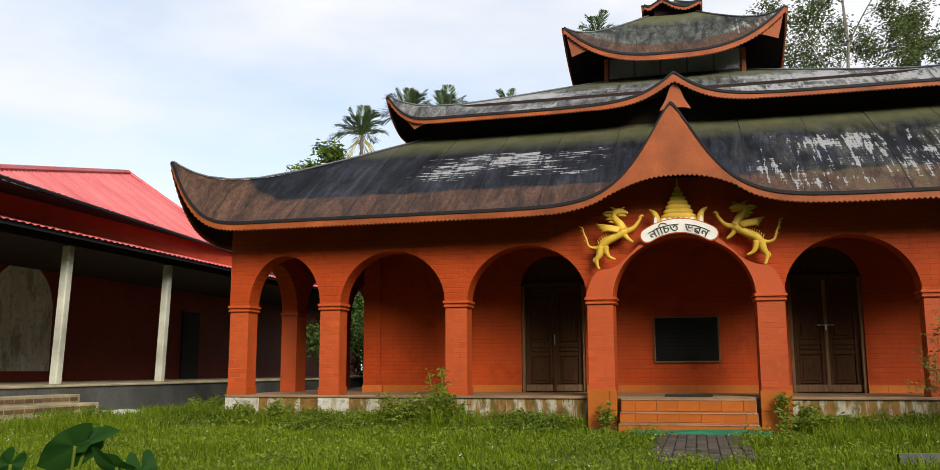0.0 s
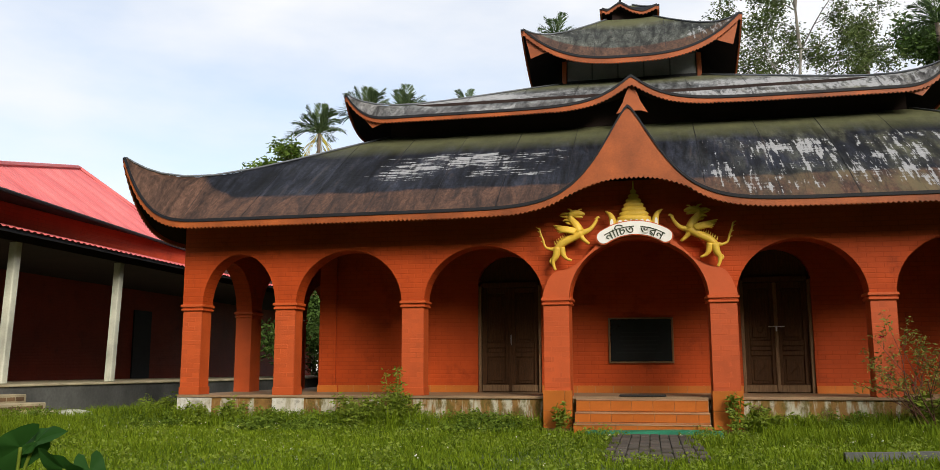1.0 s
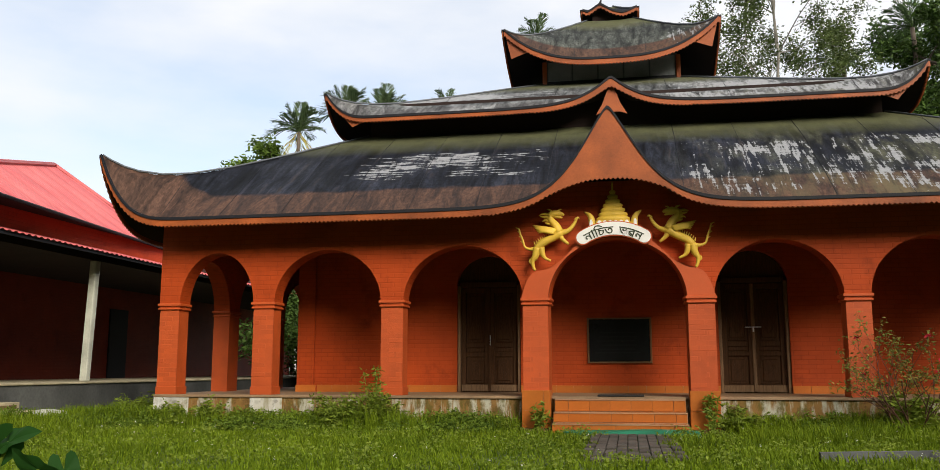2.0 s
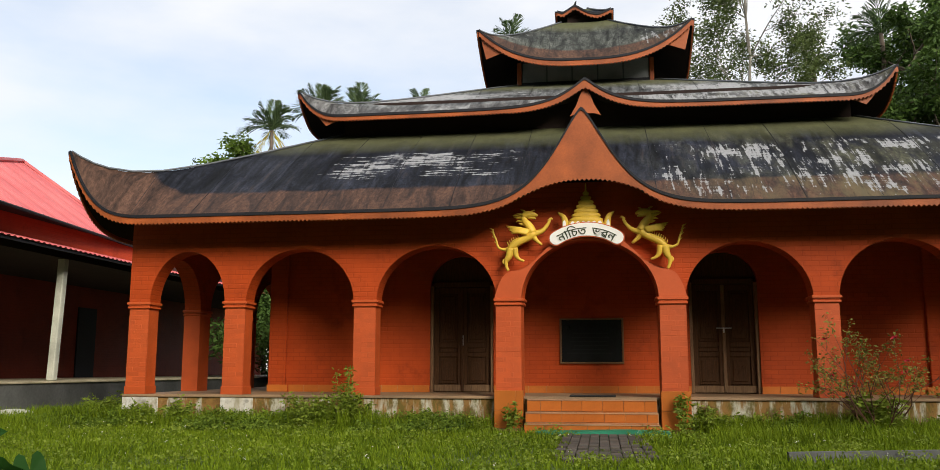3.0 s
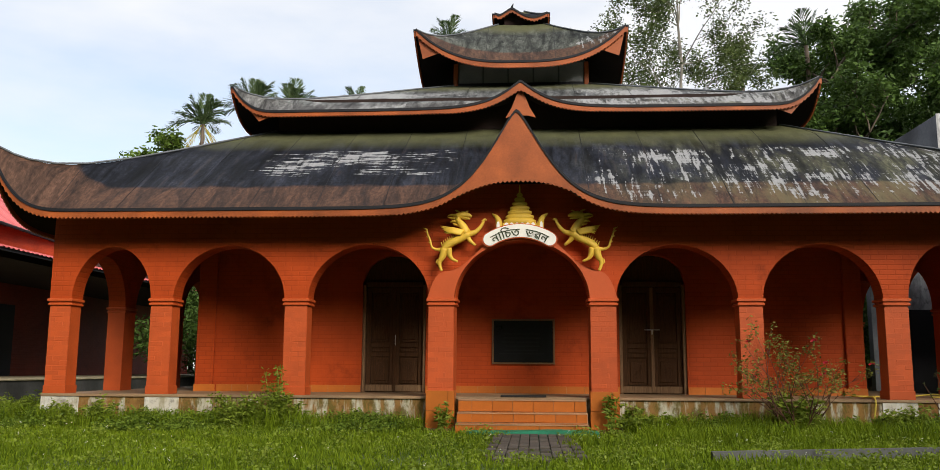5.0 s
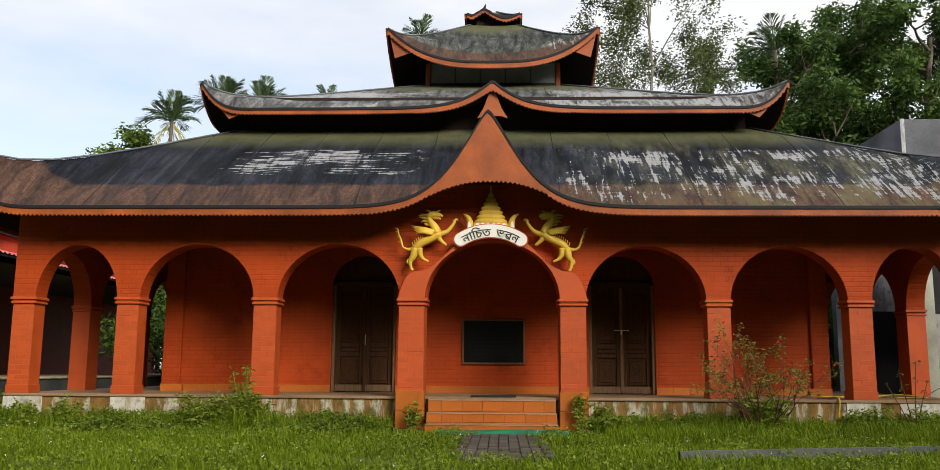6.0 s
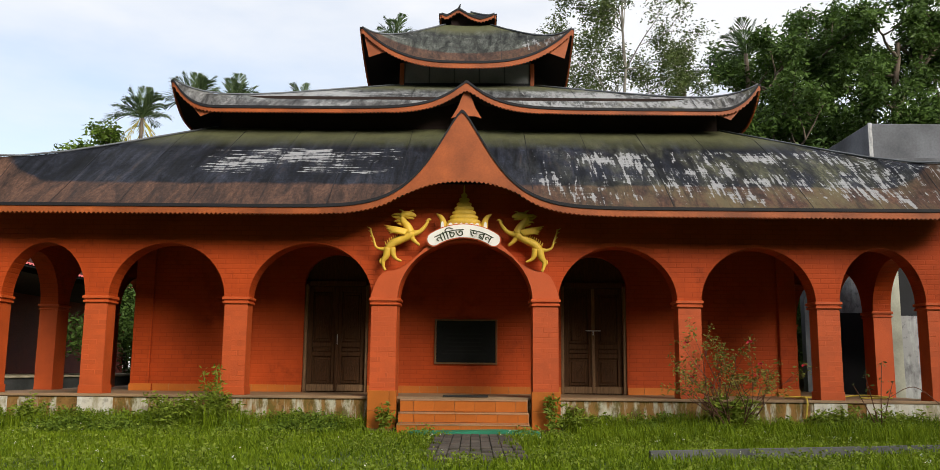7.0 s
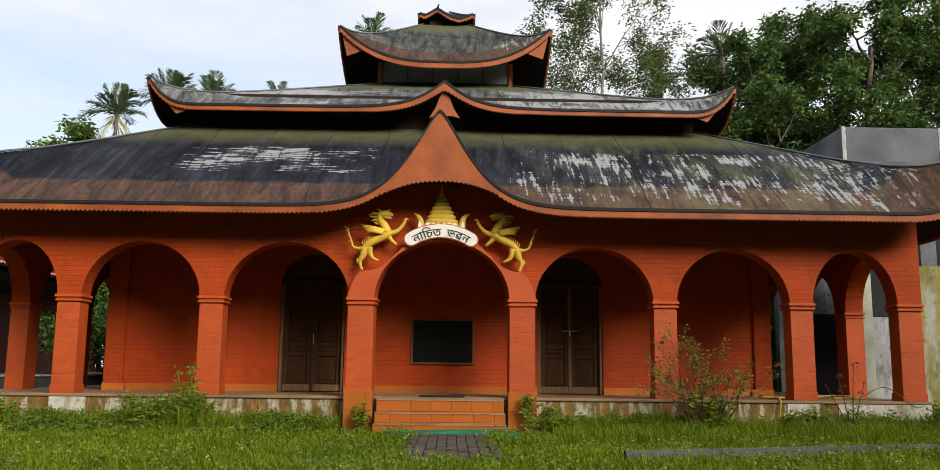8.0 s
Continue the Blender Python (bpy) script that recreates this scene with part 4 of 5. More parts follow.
strip.grid(lambda u, w: (u, w, 0.075 + 0.012 * math.sin(u * 3.1) + 0.008 * math.sin(w * 20 + u)), [-0.75 + 0.1 * i for i in range(19)], [-1.22, -1.1, -1.0, -0.9, -0.8])
strip.grid(lambda u, w: (u, -1.22 - 0.004 * w, lerp(0.075 + 0.012 * math.sin(u * 3.1) + 0.008 * math.sin(-1.22 * 20 + u), 0.0, w)), [-0.75 + 0.1 * i for i in range(19)], [0, 1])
tagged(part("green_mat", strip, M_green), "green plastic mat strip at the foot of the steps", "mat")

# ---------- neighbouring hall with red sheet roofs ----------
annex = thing("annex_hall", "long verandah hall with faded red sheet roofs and limewashed pillars", "building")
part("plinth", Mesh().box(-18.0, -11.25, -8.0, 26.0, -0.3, 0.60), M_annexbase, annex, "dark stained cement plinth")
part("verandah_floor", Mesh().box(-18.0, -11.22, -8.0, 26.0, 0.601, 0.645, 0.01), M_oldstep, annex)
# back wall: the verandah's dimness is put into its darker red
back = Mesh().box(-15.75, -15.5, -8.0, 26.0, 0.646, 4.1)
part("back_wall", back, brick_paint("shade_red_wall", (0.19, 0.028, 0.013), 0.3), annex, "red verandah wall in a shade-darkened tone")
pale = Mesh()
pale.grid(lambda u, w: (-15.496, 4.42 + (1.04 + 0.08 * noise.noise((w * 3, 7, 0))) * u * (1.0 if w < 0.6 else math.sqrt(max(0.0, 1 - ((w - 0.6) / 0.45) ** 2))), 0.9 + 2.5 * w), [-1, -0.5, 0, 0.5, 1], [i / 12 for i in range(13)])
part("limewash_patch", pale, M_whitewash, annex, "pale limewashed wall patch")
# black sheet on the wall stands in for the doorway's inner shade
part("dark_doorway", Mesh().box(-15.499, -15.45, 11.24, 12.2, 0.647, 2.75), M_edge_and_shade, annex)
for py in (-2.4, 1.05, 4.39, 8.0, 11.5, 15.0, 18.5, 22.0):
    post = Mesh().box(-11.67, -11.50, py - 0.085, py + 0.085, 0.646, 3.32, 0.02)
    post.v = [(x, y + 0.05 * (z - 2.3), z) for x, y, z in post.v]
    part("pillar", post, M_pillar, annex, "limewashed square pillar, leaning a little")
# ceiling and beam: verandah shade is painted in as near-black
part("verandah_ceiling", Mesh().box(-15.5, -11.73, -8.0, 26.0, 3.38, 3.44), M_soffit_shade, annex)
part("beam", Mesh().box(-11.72, -11.46, -8.0, 26.0, 3.30, 3.48), M_soffit_shade, annex)


def sheet_roof(corners, name, label, parent):
    """A corrugated sheet face: four corners, low edge first."""
    a, b, c, d = [Vector(p) for p in corners]
    m = Mesh()
    wide = (b - a).length
    nu = max(2, int(wide / 0.045))
    nrm = (b - a).cross(d - a).normalized()
    uv = []
    for j in range(5):
        for i in range(nu + 1):
            p = a.lerp(b, i / nu).lerp(d.lerp(c, i / nu), j / 4)
            m.v.append(p + nrm * (0.012 if i % 4 in (0, 1) else -0.012))
            uv.append((i / nu * wide, j))
    m.f = [(j * (nu + 1) + i, j * (nu + 1) + i + 1, (j + 1) * (nu + 1) + i + 1, (j + 1) * (nu + 1) + i) for j in range(4) for i in range(nu)]
    m.uv = uv
    return part(name, m, M_redsheet, parent, label)


sheet_roof([(-10.85, -8.0, 3.42), (-10.85, 26.0, 3.36), (-11.74, 26.0, 3.62), (-11.74, -8.0, 3.64)], "lean_to_roof", "faded red corrugated verandah roof", annex)
# underside of the lean-to, shade put into its colour
part("lean_to_soffit", Mesh().add([(-10.9, -8, 3.36), (-10.9, 26, 3.30), (-11.74, 26, 3.50), (-11.74, -8, 3.52)], [(0, 1, 2, 3)]), M_soffit_shade, annex)
part("lean_to_fascia", Mesh().box(-10.93, -10.90, -8.0, 26.0, 3.33, 3.395), M_edge_and_shade, annex)
# added stretch behind the end arch; its shade is painted into the colour
part("upper_wall", Mesh().box(-11.95, -11.75, 7.95, 26.0, 3.49, 4.95), M_wall_shade, annex, "added upper wall stretch in shade-dark red")
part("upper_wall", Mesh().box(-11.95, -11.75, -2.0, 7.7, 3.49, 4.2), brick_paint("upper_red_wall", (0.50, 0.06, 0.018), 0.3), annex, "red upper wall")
peak, near, farc = (-14.78, 7.2, 6.26), (-10.60, -2.2, 4.05), (-11.70, 7.9, 4.03)
A, B_, P_ = Vector(near), Vector(farc), Vector(peak)
e = (B_ - A).normalized()
wide, sp = (B_ - A).length, (P_ - A).dot(e)
rise = P_ - (A + e * sp)
ribs, uvs = Mesh(), []
cnt = int(wide / 0.05)
nrm = e.cross(rise).normalized()
for i in range(cnt + 1):
    s = wide * i / cnt
    top = max(0.0, min(s / sp, (wide - s) / max(0.05, wide - sp)))
    for j in range(4):
        ribs.v.append(tuple(A + e * s + rise * (top * j / 3) + nrm * (0.014 if i % 4 in (0, 1) else -0.014)))
        uvs.append((s, j))
ribs.f = [(4 * i + j, 4 * i + 4 + j, 4 * i + 5 + j, 4 * i + 1 + j) for i in range(cnt) for j in range(3)]
ribs.uv = uvs
part("upper_roof", ribs, M_redsheet, annex, "faded red corrugated hipped roof")
sheet_roof([(-19.0, -3.5, 4.05), near, (-14.70, 7.0, 6.24), (-18.0, 4.5, 6.2)], "upper_roof", "", annex)
sheet_roof([farc, (-18.0, 12.5, 4.0), (-18.0, 8.2, 6.26), peak], "upper_roof", "", annex)
so = Mesh().add([near, farc, (-12.0, 7.9, 4.15), (-12.0, -2.2, 4.15)], [(0, 1, 2, 3)])
so.v = [(x, y, z - 0.07) for x, y, z in so.v]
# upper eave underside, shade painted in the same way
part("upper_soffit", so, M_soffit_shade, annex)
for a, b in ((near, (-14.70, 7.0, 6.24)), (peak, farc), (peak, (-14.70, 7.0, 6.24))):
    part("ridge_cap", Mesh().tube([Vector(a) + Vector((0, 0, 0.03)), Vector(b) + Vector((0, 0, 0.03))], 0.06, 6), M_redsheet, annex)
part("upper_eave_edge", Mesh().tube([Vector(near) + Vector((0, 0, -0.03)), Vector(farc) + Vector((0, 0, -0.03))], 0.035, 6), M_edge_and_shade, annex)
# brick steps up to it
asteps = thing("brick_steps", "worn cement and brick steps to the verandah hall", "steps")
for i, (x, z) in enumerate(((-10.92, 0.48), (-10.60, 0.33), (-10.28, 0.18))):
    part("step", Mesh().box(x - 0.4, x, -2.2, 0.85 + 0.12 * i, -0.1, z, 0.012), M_oldstep, asteps)
    bm_ = Mesh().box(-0.003, 0.012, 0.0, 0.2, 0, 0.065, 0.004)
    bd = bm_.data("brick", plain("mossy_brick_%s" % "abc"[i], (0.17, 0.10, 0.05), 0.9, vary=0.3, rand=0.3))
    for j in range(12):
        part("brick", bd, None, asteps, at=pose(x, -1.9 + 0.225 * j + 0.1 * (i % 2), z - 0.115))

# ---------- concrete structure at the far side ----------
tower = thing("concrete_building", "unfinished grey concrete building with streaked walls", "building")
part("low_wall", Mesh().box(8.42, 9.3, 2.0, 2.18, -0.3, 2.82), M_oldwall, tower, "mossy streaked concrete wall with pale top")
part("column", Mesh().box(8.66, 8.95, 2.3, 2.6, 0.0, 4.4), M_concrete, tower)
part("tank_box", Mesh().box(9.04, 11.35, 6.0, 11.0, 5.6, 6.52, 0.02), M_concrete, tower, "grey concrete water tank box")
for x0, x1 in ((9.03, 9.12), (11.27, 11.36)):
    part("tank_edge", Mesh().box(x0, x1, 5.985, 5.998, 5.6, 6.53, 0.003), M_greywall, tower, "pale flaking corner render")
part("roof_slab", Mesh().box(8.7, 16.0, 5.5, 11.5, 5.35, 5.6), M_concrete, tower)
for x, y in ((9.2, 6.0), (13.0, 6.0), (9.2, 10.8), (13.0, 10.8)):
    part("column", Mesh().box(x, x + 0.3, y, y + 0.3, -0.2, 5.35), M_concrete, tower)
part("wall_panel", Mesh().box(8.50, 12.0, 4.2, 4.4, -0.2, 2.05), M_greywall, tower, "pale streaked wall panel")
part("column", Mesh().box(8.30, 8.56, 4.05, 4.3, -0.2, 4.2), M_pillar, tower, "pale grey column")
# black sheet stands in for the shade inside the window opening
part("dark_opening", Mesh().box(8.58, 12.0, 4.6, 4.7, 2.06, 4.6), M_edge_and_shade, tower)
part("wall_panel", Mesh().box(8.05, 9.6, 6.6, 6.75, 2.26, 3.8), M_greywall, tower, "grey upper wall panel")
part("dark_panel", Mesh().box(8.0, 9.6, 6.45, 6.6, -0.2, 2.25), M_edge_and_shade, tower)


# ---------- plants ----------
def leaf_cloud(centers, n, size, seed, spread, up=0.45, long=2.6):
    """Many small pointed leaves round the given centres, as arrays."""
    r = np.random.RandomState(seed)
    c = np.array(centers)[r.randint(0, len(centers), n)]
    d = r.normal(size=(n, 3))
    d /= np.linalg.norm(d, axis=1)[:, None]
    p = c + d * (spread * r.rand(n, 1) ** 0.6)
    a = r.normal(size=(n, 3))
    a[:, 2] = a[:, 2] * 0.5 - up
    a /= np.linalg.norm(a, axis=1)[:, None]
    b = np.cross(a, r.normal(size=(n, 3)))
    b /= np.linalg.norm(b, axis=1)[:, None]
    s = size * (0.6 + 0.8 * r.rand(n, 1))
    bend = np.cross(a, b) * s * 0.18
    v = np.stack([p, p + a * s * long * 0.5 + b * s * 0.5 + bend, p + a * s * long, p + a * s * long * 0.5 - b * s * 0.5 + bend], 1)
    return v.reshape(-1, 3)


def leaf_mesh(name, verts, mat):
    me = bpy.data.meshes.new(name)
    n = len(verts) // 4
    me.vertices.add(len(verts))
    me.vertices.foreach_set("co", np.asarray(verts, dtype=np.float32).ravel())
    me.loops.add(n * 4)
    me.loops.foreach_set("vertex_index", np.arange(n * 4, dtype=np.int32))
    me.polygons.add(n)
    me.polygons.foreach_set("loop_start", np.arange(0, n * 4, 4, dtype=np.int32))
    me.polygons.foreach_set("loop_total", np.full(n, 4, dtype=np.int32))
    me.materials.append(mat)
    me.update()
    me.validate()
    return me


def limbs(m, start, way, length, radius, depth, rnd, tips, sub=3, sprawl=0.75):
    """Grows a branch and its forks; gathers the tips."""
    p, d = Vector(start), Vector(way).normalized()
    pts, rad = [p.copy()], [radius]
    for i in range(4):
        d = (d + Vector((rnd.gauss(0, 0.13), rnd.gauss(0, 0.13), rnd.gauss(0.03, 0.08)))).normalized()
        p = p + d * length / 4
        pts.append(p.copy())
        rad.append(radius * (1 - 0.13 * (i + 1)))
    m.tube(pts, rad, 6 if radius > 0.05 else 4, False)
    if depth == 0:
        tips += [tuple(q) for q in pts[2:]]
        return
    for i in range(sub):
        at = pts[rnd.choice((2, 3, 4, 4))]
        turn = Vector((rnd.gauss(0, 1), rnd.gauss(0, 1), rnd.gauss(0.25, 0.6))).normalized()
        limbs(m, at, d * (1 - sprawl * 0.5) + turn * sprawl, length * rnd.uniform(0.55, 0.8), radius * 0.5, depth - 1, rnd, tips, sub, sprawl)


def tree(x, y, trunk_h, r, limb, depth, leaves, size, spread, seed, mat, label, sub=3, sprawl=0.75, group=""):
    rnd = random.Random(seed)
    t = thing("tree", label, "tree", group, at=pose(x, y, 0))
    m, tips = Mesh(), []
    base = [(0, 0, -0.2)]
    p = Vector((0, 0, 0))
    rad = [r * 1.25]
    for i in range(6):
        p = p + Vector((rnd.gauss(0, 0.06), rnd.gauss(0, 0.06), trunk_h / 6))
        base.append(tuple(p))
        rad.append(r * (1 - 0.07 * (i + 1)))
    m.tube(base, rad, 8)
    for i in range(5):
        at = base[rnd.choice((3, 4, 5, 6, 6))]
        a = math.tau * i / 5 + rnd.uniform(-0.4, 0.4)
        limbs(m, at, (math.cos(a), math.sin(a), rnd.uniform(0.5, 1.3)), limb * rnd.uniform(0.8, 1.15), r * 0.55, depth, rnd, tips, sub, sprawl)
    limbs(m, base[-1], (0, 0, 1), limb, r * 0.6, depth, rnd, tips, sub, sprawl)
    part("trunk", m, M_bark, t, smooth=True)
    part("crown", leaf_mesh("crown", leaf_cloud(tips, leaves, size, seed, spread), mat), mat, t)
    return t


def palm(x, y, h, frond, seed, dry=True, n=16):
    """An areca palm: ringed stem, arching fronds with many leaflets."""
    rnd = random.Random(seed)
    t = thing("palm_tree", "slender areca palm with arching green fronds", "palm", "palms behind the hall", at=pose(x, y, 0))
    m = Mesh()
    m.tube([(0, 0, -0.2)] + [(rnd.gauss(0, 0.02), rnd.gauss(0, 0.02), h * i / 14) for i in range(1, 15)], [0.11 - 0.0025 * i + 0.006 * (i % 2) for i in range(15)], 8)
    part("stem", m, M_bark, t, smooth=True)
    for i in range(n):
        a = math.tau * i / n * 2.4 + rnd.uniform(-0.3, 0.3)
        rise = (-1.0 if i % 7 == 6 else 0.25 + 1.45 * ((i * 0.618) % 1.0)) if i else 1.7
        old = dry and rise < -0.45
        if rise < 0 and not dry:
            continue
        rach, lv, lf = Mesh(), [], []
        pts = []
        L = frond * rnd.uniform(0.8, 1.1)
        for j in range(11):
            s = j / 10
            out = L * s * math.cos(rise * 0.8) * (1 - 0.12 * s)
            zz = L * (s * math.sin(rise * 0.8) - 0.55 * s * s * (1.0 - 0.3 * rise))
            pts.append(Vector((math.cos(a) * out, math.sin(a) * out, h + zz)))
        rach.tube(pts, [0.028 - 0.0023 * j for j in range(11)], 4)
        side = Vector((-math.sin(a), math.cos(a), 0))
        for j in range(2, 27):
            s = j / 27
            k = min(9, int(s * 10))
            p = pts[k].lerp(pts[k + 1], s * 10 - k)
            d = (pts[k + 1] - pts[k]).normalized()
            for sg in (-1, 1):
                ln = 0.36 * frond * math.sin(math.pi * min(1, 0.18 + 0.8 * s)) * rnd.uniform(0.85, 1.1)
                w = (side * sg * 0.55 + d * 0.85 + Vector((0, 0, rnd.uniform(-0.25, 0.35)))).normalized()
                tip = p + w * ln + Vector((0, 0, -0.14 * ln))
                q = d * 0.021 * frond
                lv += [p - q, (p + tip) / 2 + Vector((0, 0, 0.03)) - q, tip, (p + tip) / 2 + Vector((0, 0, 0.03)) + q]
        nb = len(rach.v)
        rach.v += [tuple(v) for v in lv]
        rach.f += [(nb + 4 * q, nb + 4 * q + 1, nb + 4 * q + 2, nb + 4 * q + 3) for q in range(len(lv) // 4)]
        part("frond", rach, M_palm_dry if old else M_palm, t, "yellowing hanging frond" if old else "")


for x, y, z, fr, sd, n in ((-15.4, 26.0, 12.35, 2.1, 1, 24), (-12.95, 26.0, 13.15, 2.1, 2, 24), (-11.1, 26.0, 12.85, 2.1, 3, 22), (-8.0, 26.0, 13.1, 1.5, 5, 16),
                           (-3.7, 26.0, 16.3, 1.6, 6, 14), (10.4, 18.6, 12.9, 1.8, 8, 16), (8.0, 18.6, 11.5, 1.5, 9, 16)):
    palm(x, y, z, fr, sd, dry=sd == 1, n=n)
tree(-16.9, 26.0, 9.2, 0.16, 1.5, 2, 7000, 0.10, 0.5, 21, M_leaf_mid, "small leafy tree with loose light green crown")
tree(-9.3, 26.5, 11.9, 0.14, 0.9, 2, 2600, 0.075, 0.3, 22, M_leaf, "small dark leafy treetop behind the roof")


def airy_tree(x, y, h, r, leaves, seed, label):
    """A slender tree: one pale straight trunk, thin rising limbs at all heights, small loose leaves."""
    rnd = random.Random(seed)
    t = thing("tree", label, "tree", at=pose(x, y, 0))
    m, tips = Mesh(), []
    base = [Vector((0, 0, -0.2))] + [Vector((rnd.gauss(0, 0.05), rnd.gauss(0, 0.05), h * (i + 1) / 12)) for i in range(12)]
    m.tube(base, [r * (1.2 - 0.075 * i) for i in range(13)], 8)
    for i in range(26):
        f = 0.42 + 0.55 * i / 25
        a = 2.4 * i + rnd.uniform(-0.4, 0.4)
        limbs(m, base[max(1, min(12, round(f * 12)))], (math.cos(a), math.sin(a), rnd.uniform(0.25, 1.1)), lerp(2.3, 1.5, max(0, f - 0.5) * 2) * rnd.uniform(0.75, 1.2), r * 0.36, 2, rnd, tips, 3, 0.7)
    part("trunk", m, M_palebark, t, "pale trunk with thin rising limbs", smooth=True)
    part("crown", leaf_mesh("crown", leaf_cloud(tips, leaves, 0.050, seed, 0.44, 0.3, 2.4), M_leaf_airy), M_leaf_airy, t)


airy_tree(5.45, 17.0, 17.5, 0.075, 38000, 33, "tall airy tree with pale trunk and sparse leaves")
for x, y, th, lb, lv, sd in ((8.6, 18.0, 6.6, 1.7, 13000, 41), (11.6, 17.4, 9.4, 2.1, 20000, 42), (15.4, 17.5, 10.4, 2.6, 22000, 43), (19.6, 18.5, 10.0, 2.7, 19000, 44), (13.4, 21.0, 11.0, 2.6, 17000, 45)):
    tree(x, y, th, 0.24, lb, 3, int(lv * 1.45), 0.078, 0.45, sd, M_leaf, "broad dark green tree with dense drooping foliage", 3, 0.85, "trees behind the hall")
for x, y, sd in ((-9.9, 17.5, 51), (-9.6, 15.0, 56), (-7.2, 17.2, 59), (-8.7, 17.0, 60), (-8.0, 14.5, 52), (-5.6, 15.5, 53), (5.8, 14.6, 54), (7.4, 15.4, 55), (9.6, 13.2, 57), (11.0, 14.8, 58)):
    tree(x, y, 0.5, 0.1, 1.6, 2, 20000, 0.062, 0.7, sd, M_leaf, "low dense green shrubby tree", 3, 0.8, "shrubs behind the hall")

# unseen woods round the yard behind the camera, added to block low sky light
wr = np.random.RandomState(77)
wood_c = []
for i in range(150):
    a = lerp(-2.0, 2.0, i / 149) + wr.normal() * 0.03
    d = 30 + wr.rand() * 8
    wood_c += [(d * math.sin(a), -8 - d * math.cos(a), z + wr.rand() * 1.5) for z in (0.6, 2.5, 4.5, 6.5, 8.5, 10.5, 12.0 + 2.5 * wr.rand())]
tagged(part("far_woods", leaf_mesh("far_woods", leaf_cloud(wood_c, 60000, 0.55, 78, 2.0), M_leaf), M_leaf), "unseen dark green woods, added to block low sky light", "woods", kind="stuff")


def blades(n, xr, yr, hmin, hmax, seed, width=0.006, keep=None):
    """Bent grass blades on the ground, as arrays of quads (two a blade)."""
    r = np.random.RandomState(seed)
    x, y = r.uniform(*xr, n), r.uniform(*yr, n)
    if keep is not None:
        ok = keep(x, y)
        x, y = x[ok], y[ok]
        n = len(x)
    clump = 0.5 + 0.5 * np.sin(x * 1.7 + 2 * np.sin(y * 1.3)) * np.sin(y * 2.1 + np.sin(x * 0.9))
    h = (hmin + (hmax - hmin) * r.rand(n) ** 1.6) * (0.65 + 0.6 * clump)
    a = r.uniform(0, math.tau, n)
    lean = r.uniform(0.1, 0.7, n) * h
    w = width * (0.7 + 0.6 * r.rand(n))
    px, py = -np.sin(a) * w, np.cos(a) * w
    P0 = np.stack([x, y, np.zeros(n)], 1)
    P1 = np.stack([x + np.cos(a) * lean * 0.35, y + np.sin(a) * lean * 0.35, h * 0.6], 1)
    P2 = np.stack([x + np.cos(a) * lean, y + np.sin(a) * lean, h], 1)
    s = np.stack([px, py, np.zeros(n)], 1)
    q = np.stack([P0 - s, P0 + s, P1 + s * 0.8, P1 - s * 0.8, P1 - s * 0.8, P1 + s * 0.8, P2 + s * 0.12, P2 - s * 0.12], 1)
    return q.reshape(-1, 3)


def lawn(x, y):
    path = (np.abs(x - 0.17 - 0.02 * y) < 0.47 + 0.09 * np.sin(y * 5) + 0.07 * np.sin(y * 13 + x * 9)) & (y > -4.3)
    annexed = (x < -10.9)
    kerb = (np.abs(y + 4.21 - 0.321 * (x - 1.93)) < 0.09) & (x > 1.9)
    inside = (y > 0.0) & (x > -7.5) & (x < 7.45)
    stairs = (np.abs(x) < 1.46) & (y > -0.75)
    return ~(path | annexed | inside | stairs | kerb)


grass = leaf_mesh("grass", np.concatenate([
    blades(150000, (-12, 9.5), (-7.5, 0.0), 0.03, 0.115, 1, 0.0075, lawn),
    blades(26000, (-11, 9.5), (-0.7, -0.02), 0.10, 0.34, 2, 0.006, lawn),
    blades(16000, (1.6, 9.5), (-2.2, -0.02), 0.10, 0.30, 3, 0.005, lawn),
    blades(30000, (-11.5, -7.5), (-3, 6), 0.08, 0.26, 4, 0.006, lawn),
    blades(9000, (-6.5, -1.0), (-10.5, -7.5), 0.08, 0.26, 5, 0.005)]), M_grass)
tagged(part("grass", grass, M_grass), "uneven green lawn grass", "grass", kind="stuff")
cr = np.random.RandomState(17)
cx_, cy_ = cr.uniform(-11, 9, 2600), cr.uniform(-7.2, -0.2, 2600)
okc = lawn(cx_, cy_) & (np.sin(cx_ * 1.9 + 1) * np.sin(cy_ * 2.3) > -0.25)
clover_c = np.stack([cx_, cy_, 0.03 + 0.07 * cr.rand(2600)], 1)[okc]
tagged(part("clover", leaf_mesh("clover", leaf_cloud(clover_c, 30000, 0.022, 18, 0.11, -0.2, 1.5), M_weed), M_weed), "low broad-leaved weeds among the grass", "weeds", kind="stuff")
ux, uy = cr.uniform(-10.5, 8.5, 5200), -0.06 - 1.15 * cr.rand(5200) ** 1.7
oku = lawn(ux, uy) & (np.sin(ux * 2.3 + 0.7) + np.sin(ux * 5.1) * 0.6 + 0.7 * cr.rand(5200) > 0.4)
under_c = np.stack([ux, uy, (0.03 + 0.25 * cr.rand(5200) ** 1.5) * (1 - 0.5 * (-uy))], 1)[oku]
tagged(part("undergrowth", leaf_mesh("undergrowth", leaf_cloud(under_c, 46000, 0.024, 23, 0.09, -0.15, 2.0), M_under), M_under), "tangled low green undergrowth along the plinth", "weeds", kind="stuff")
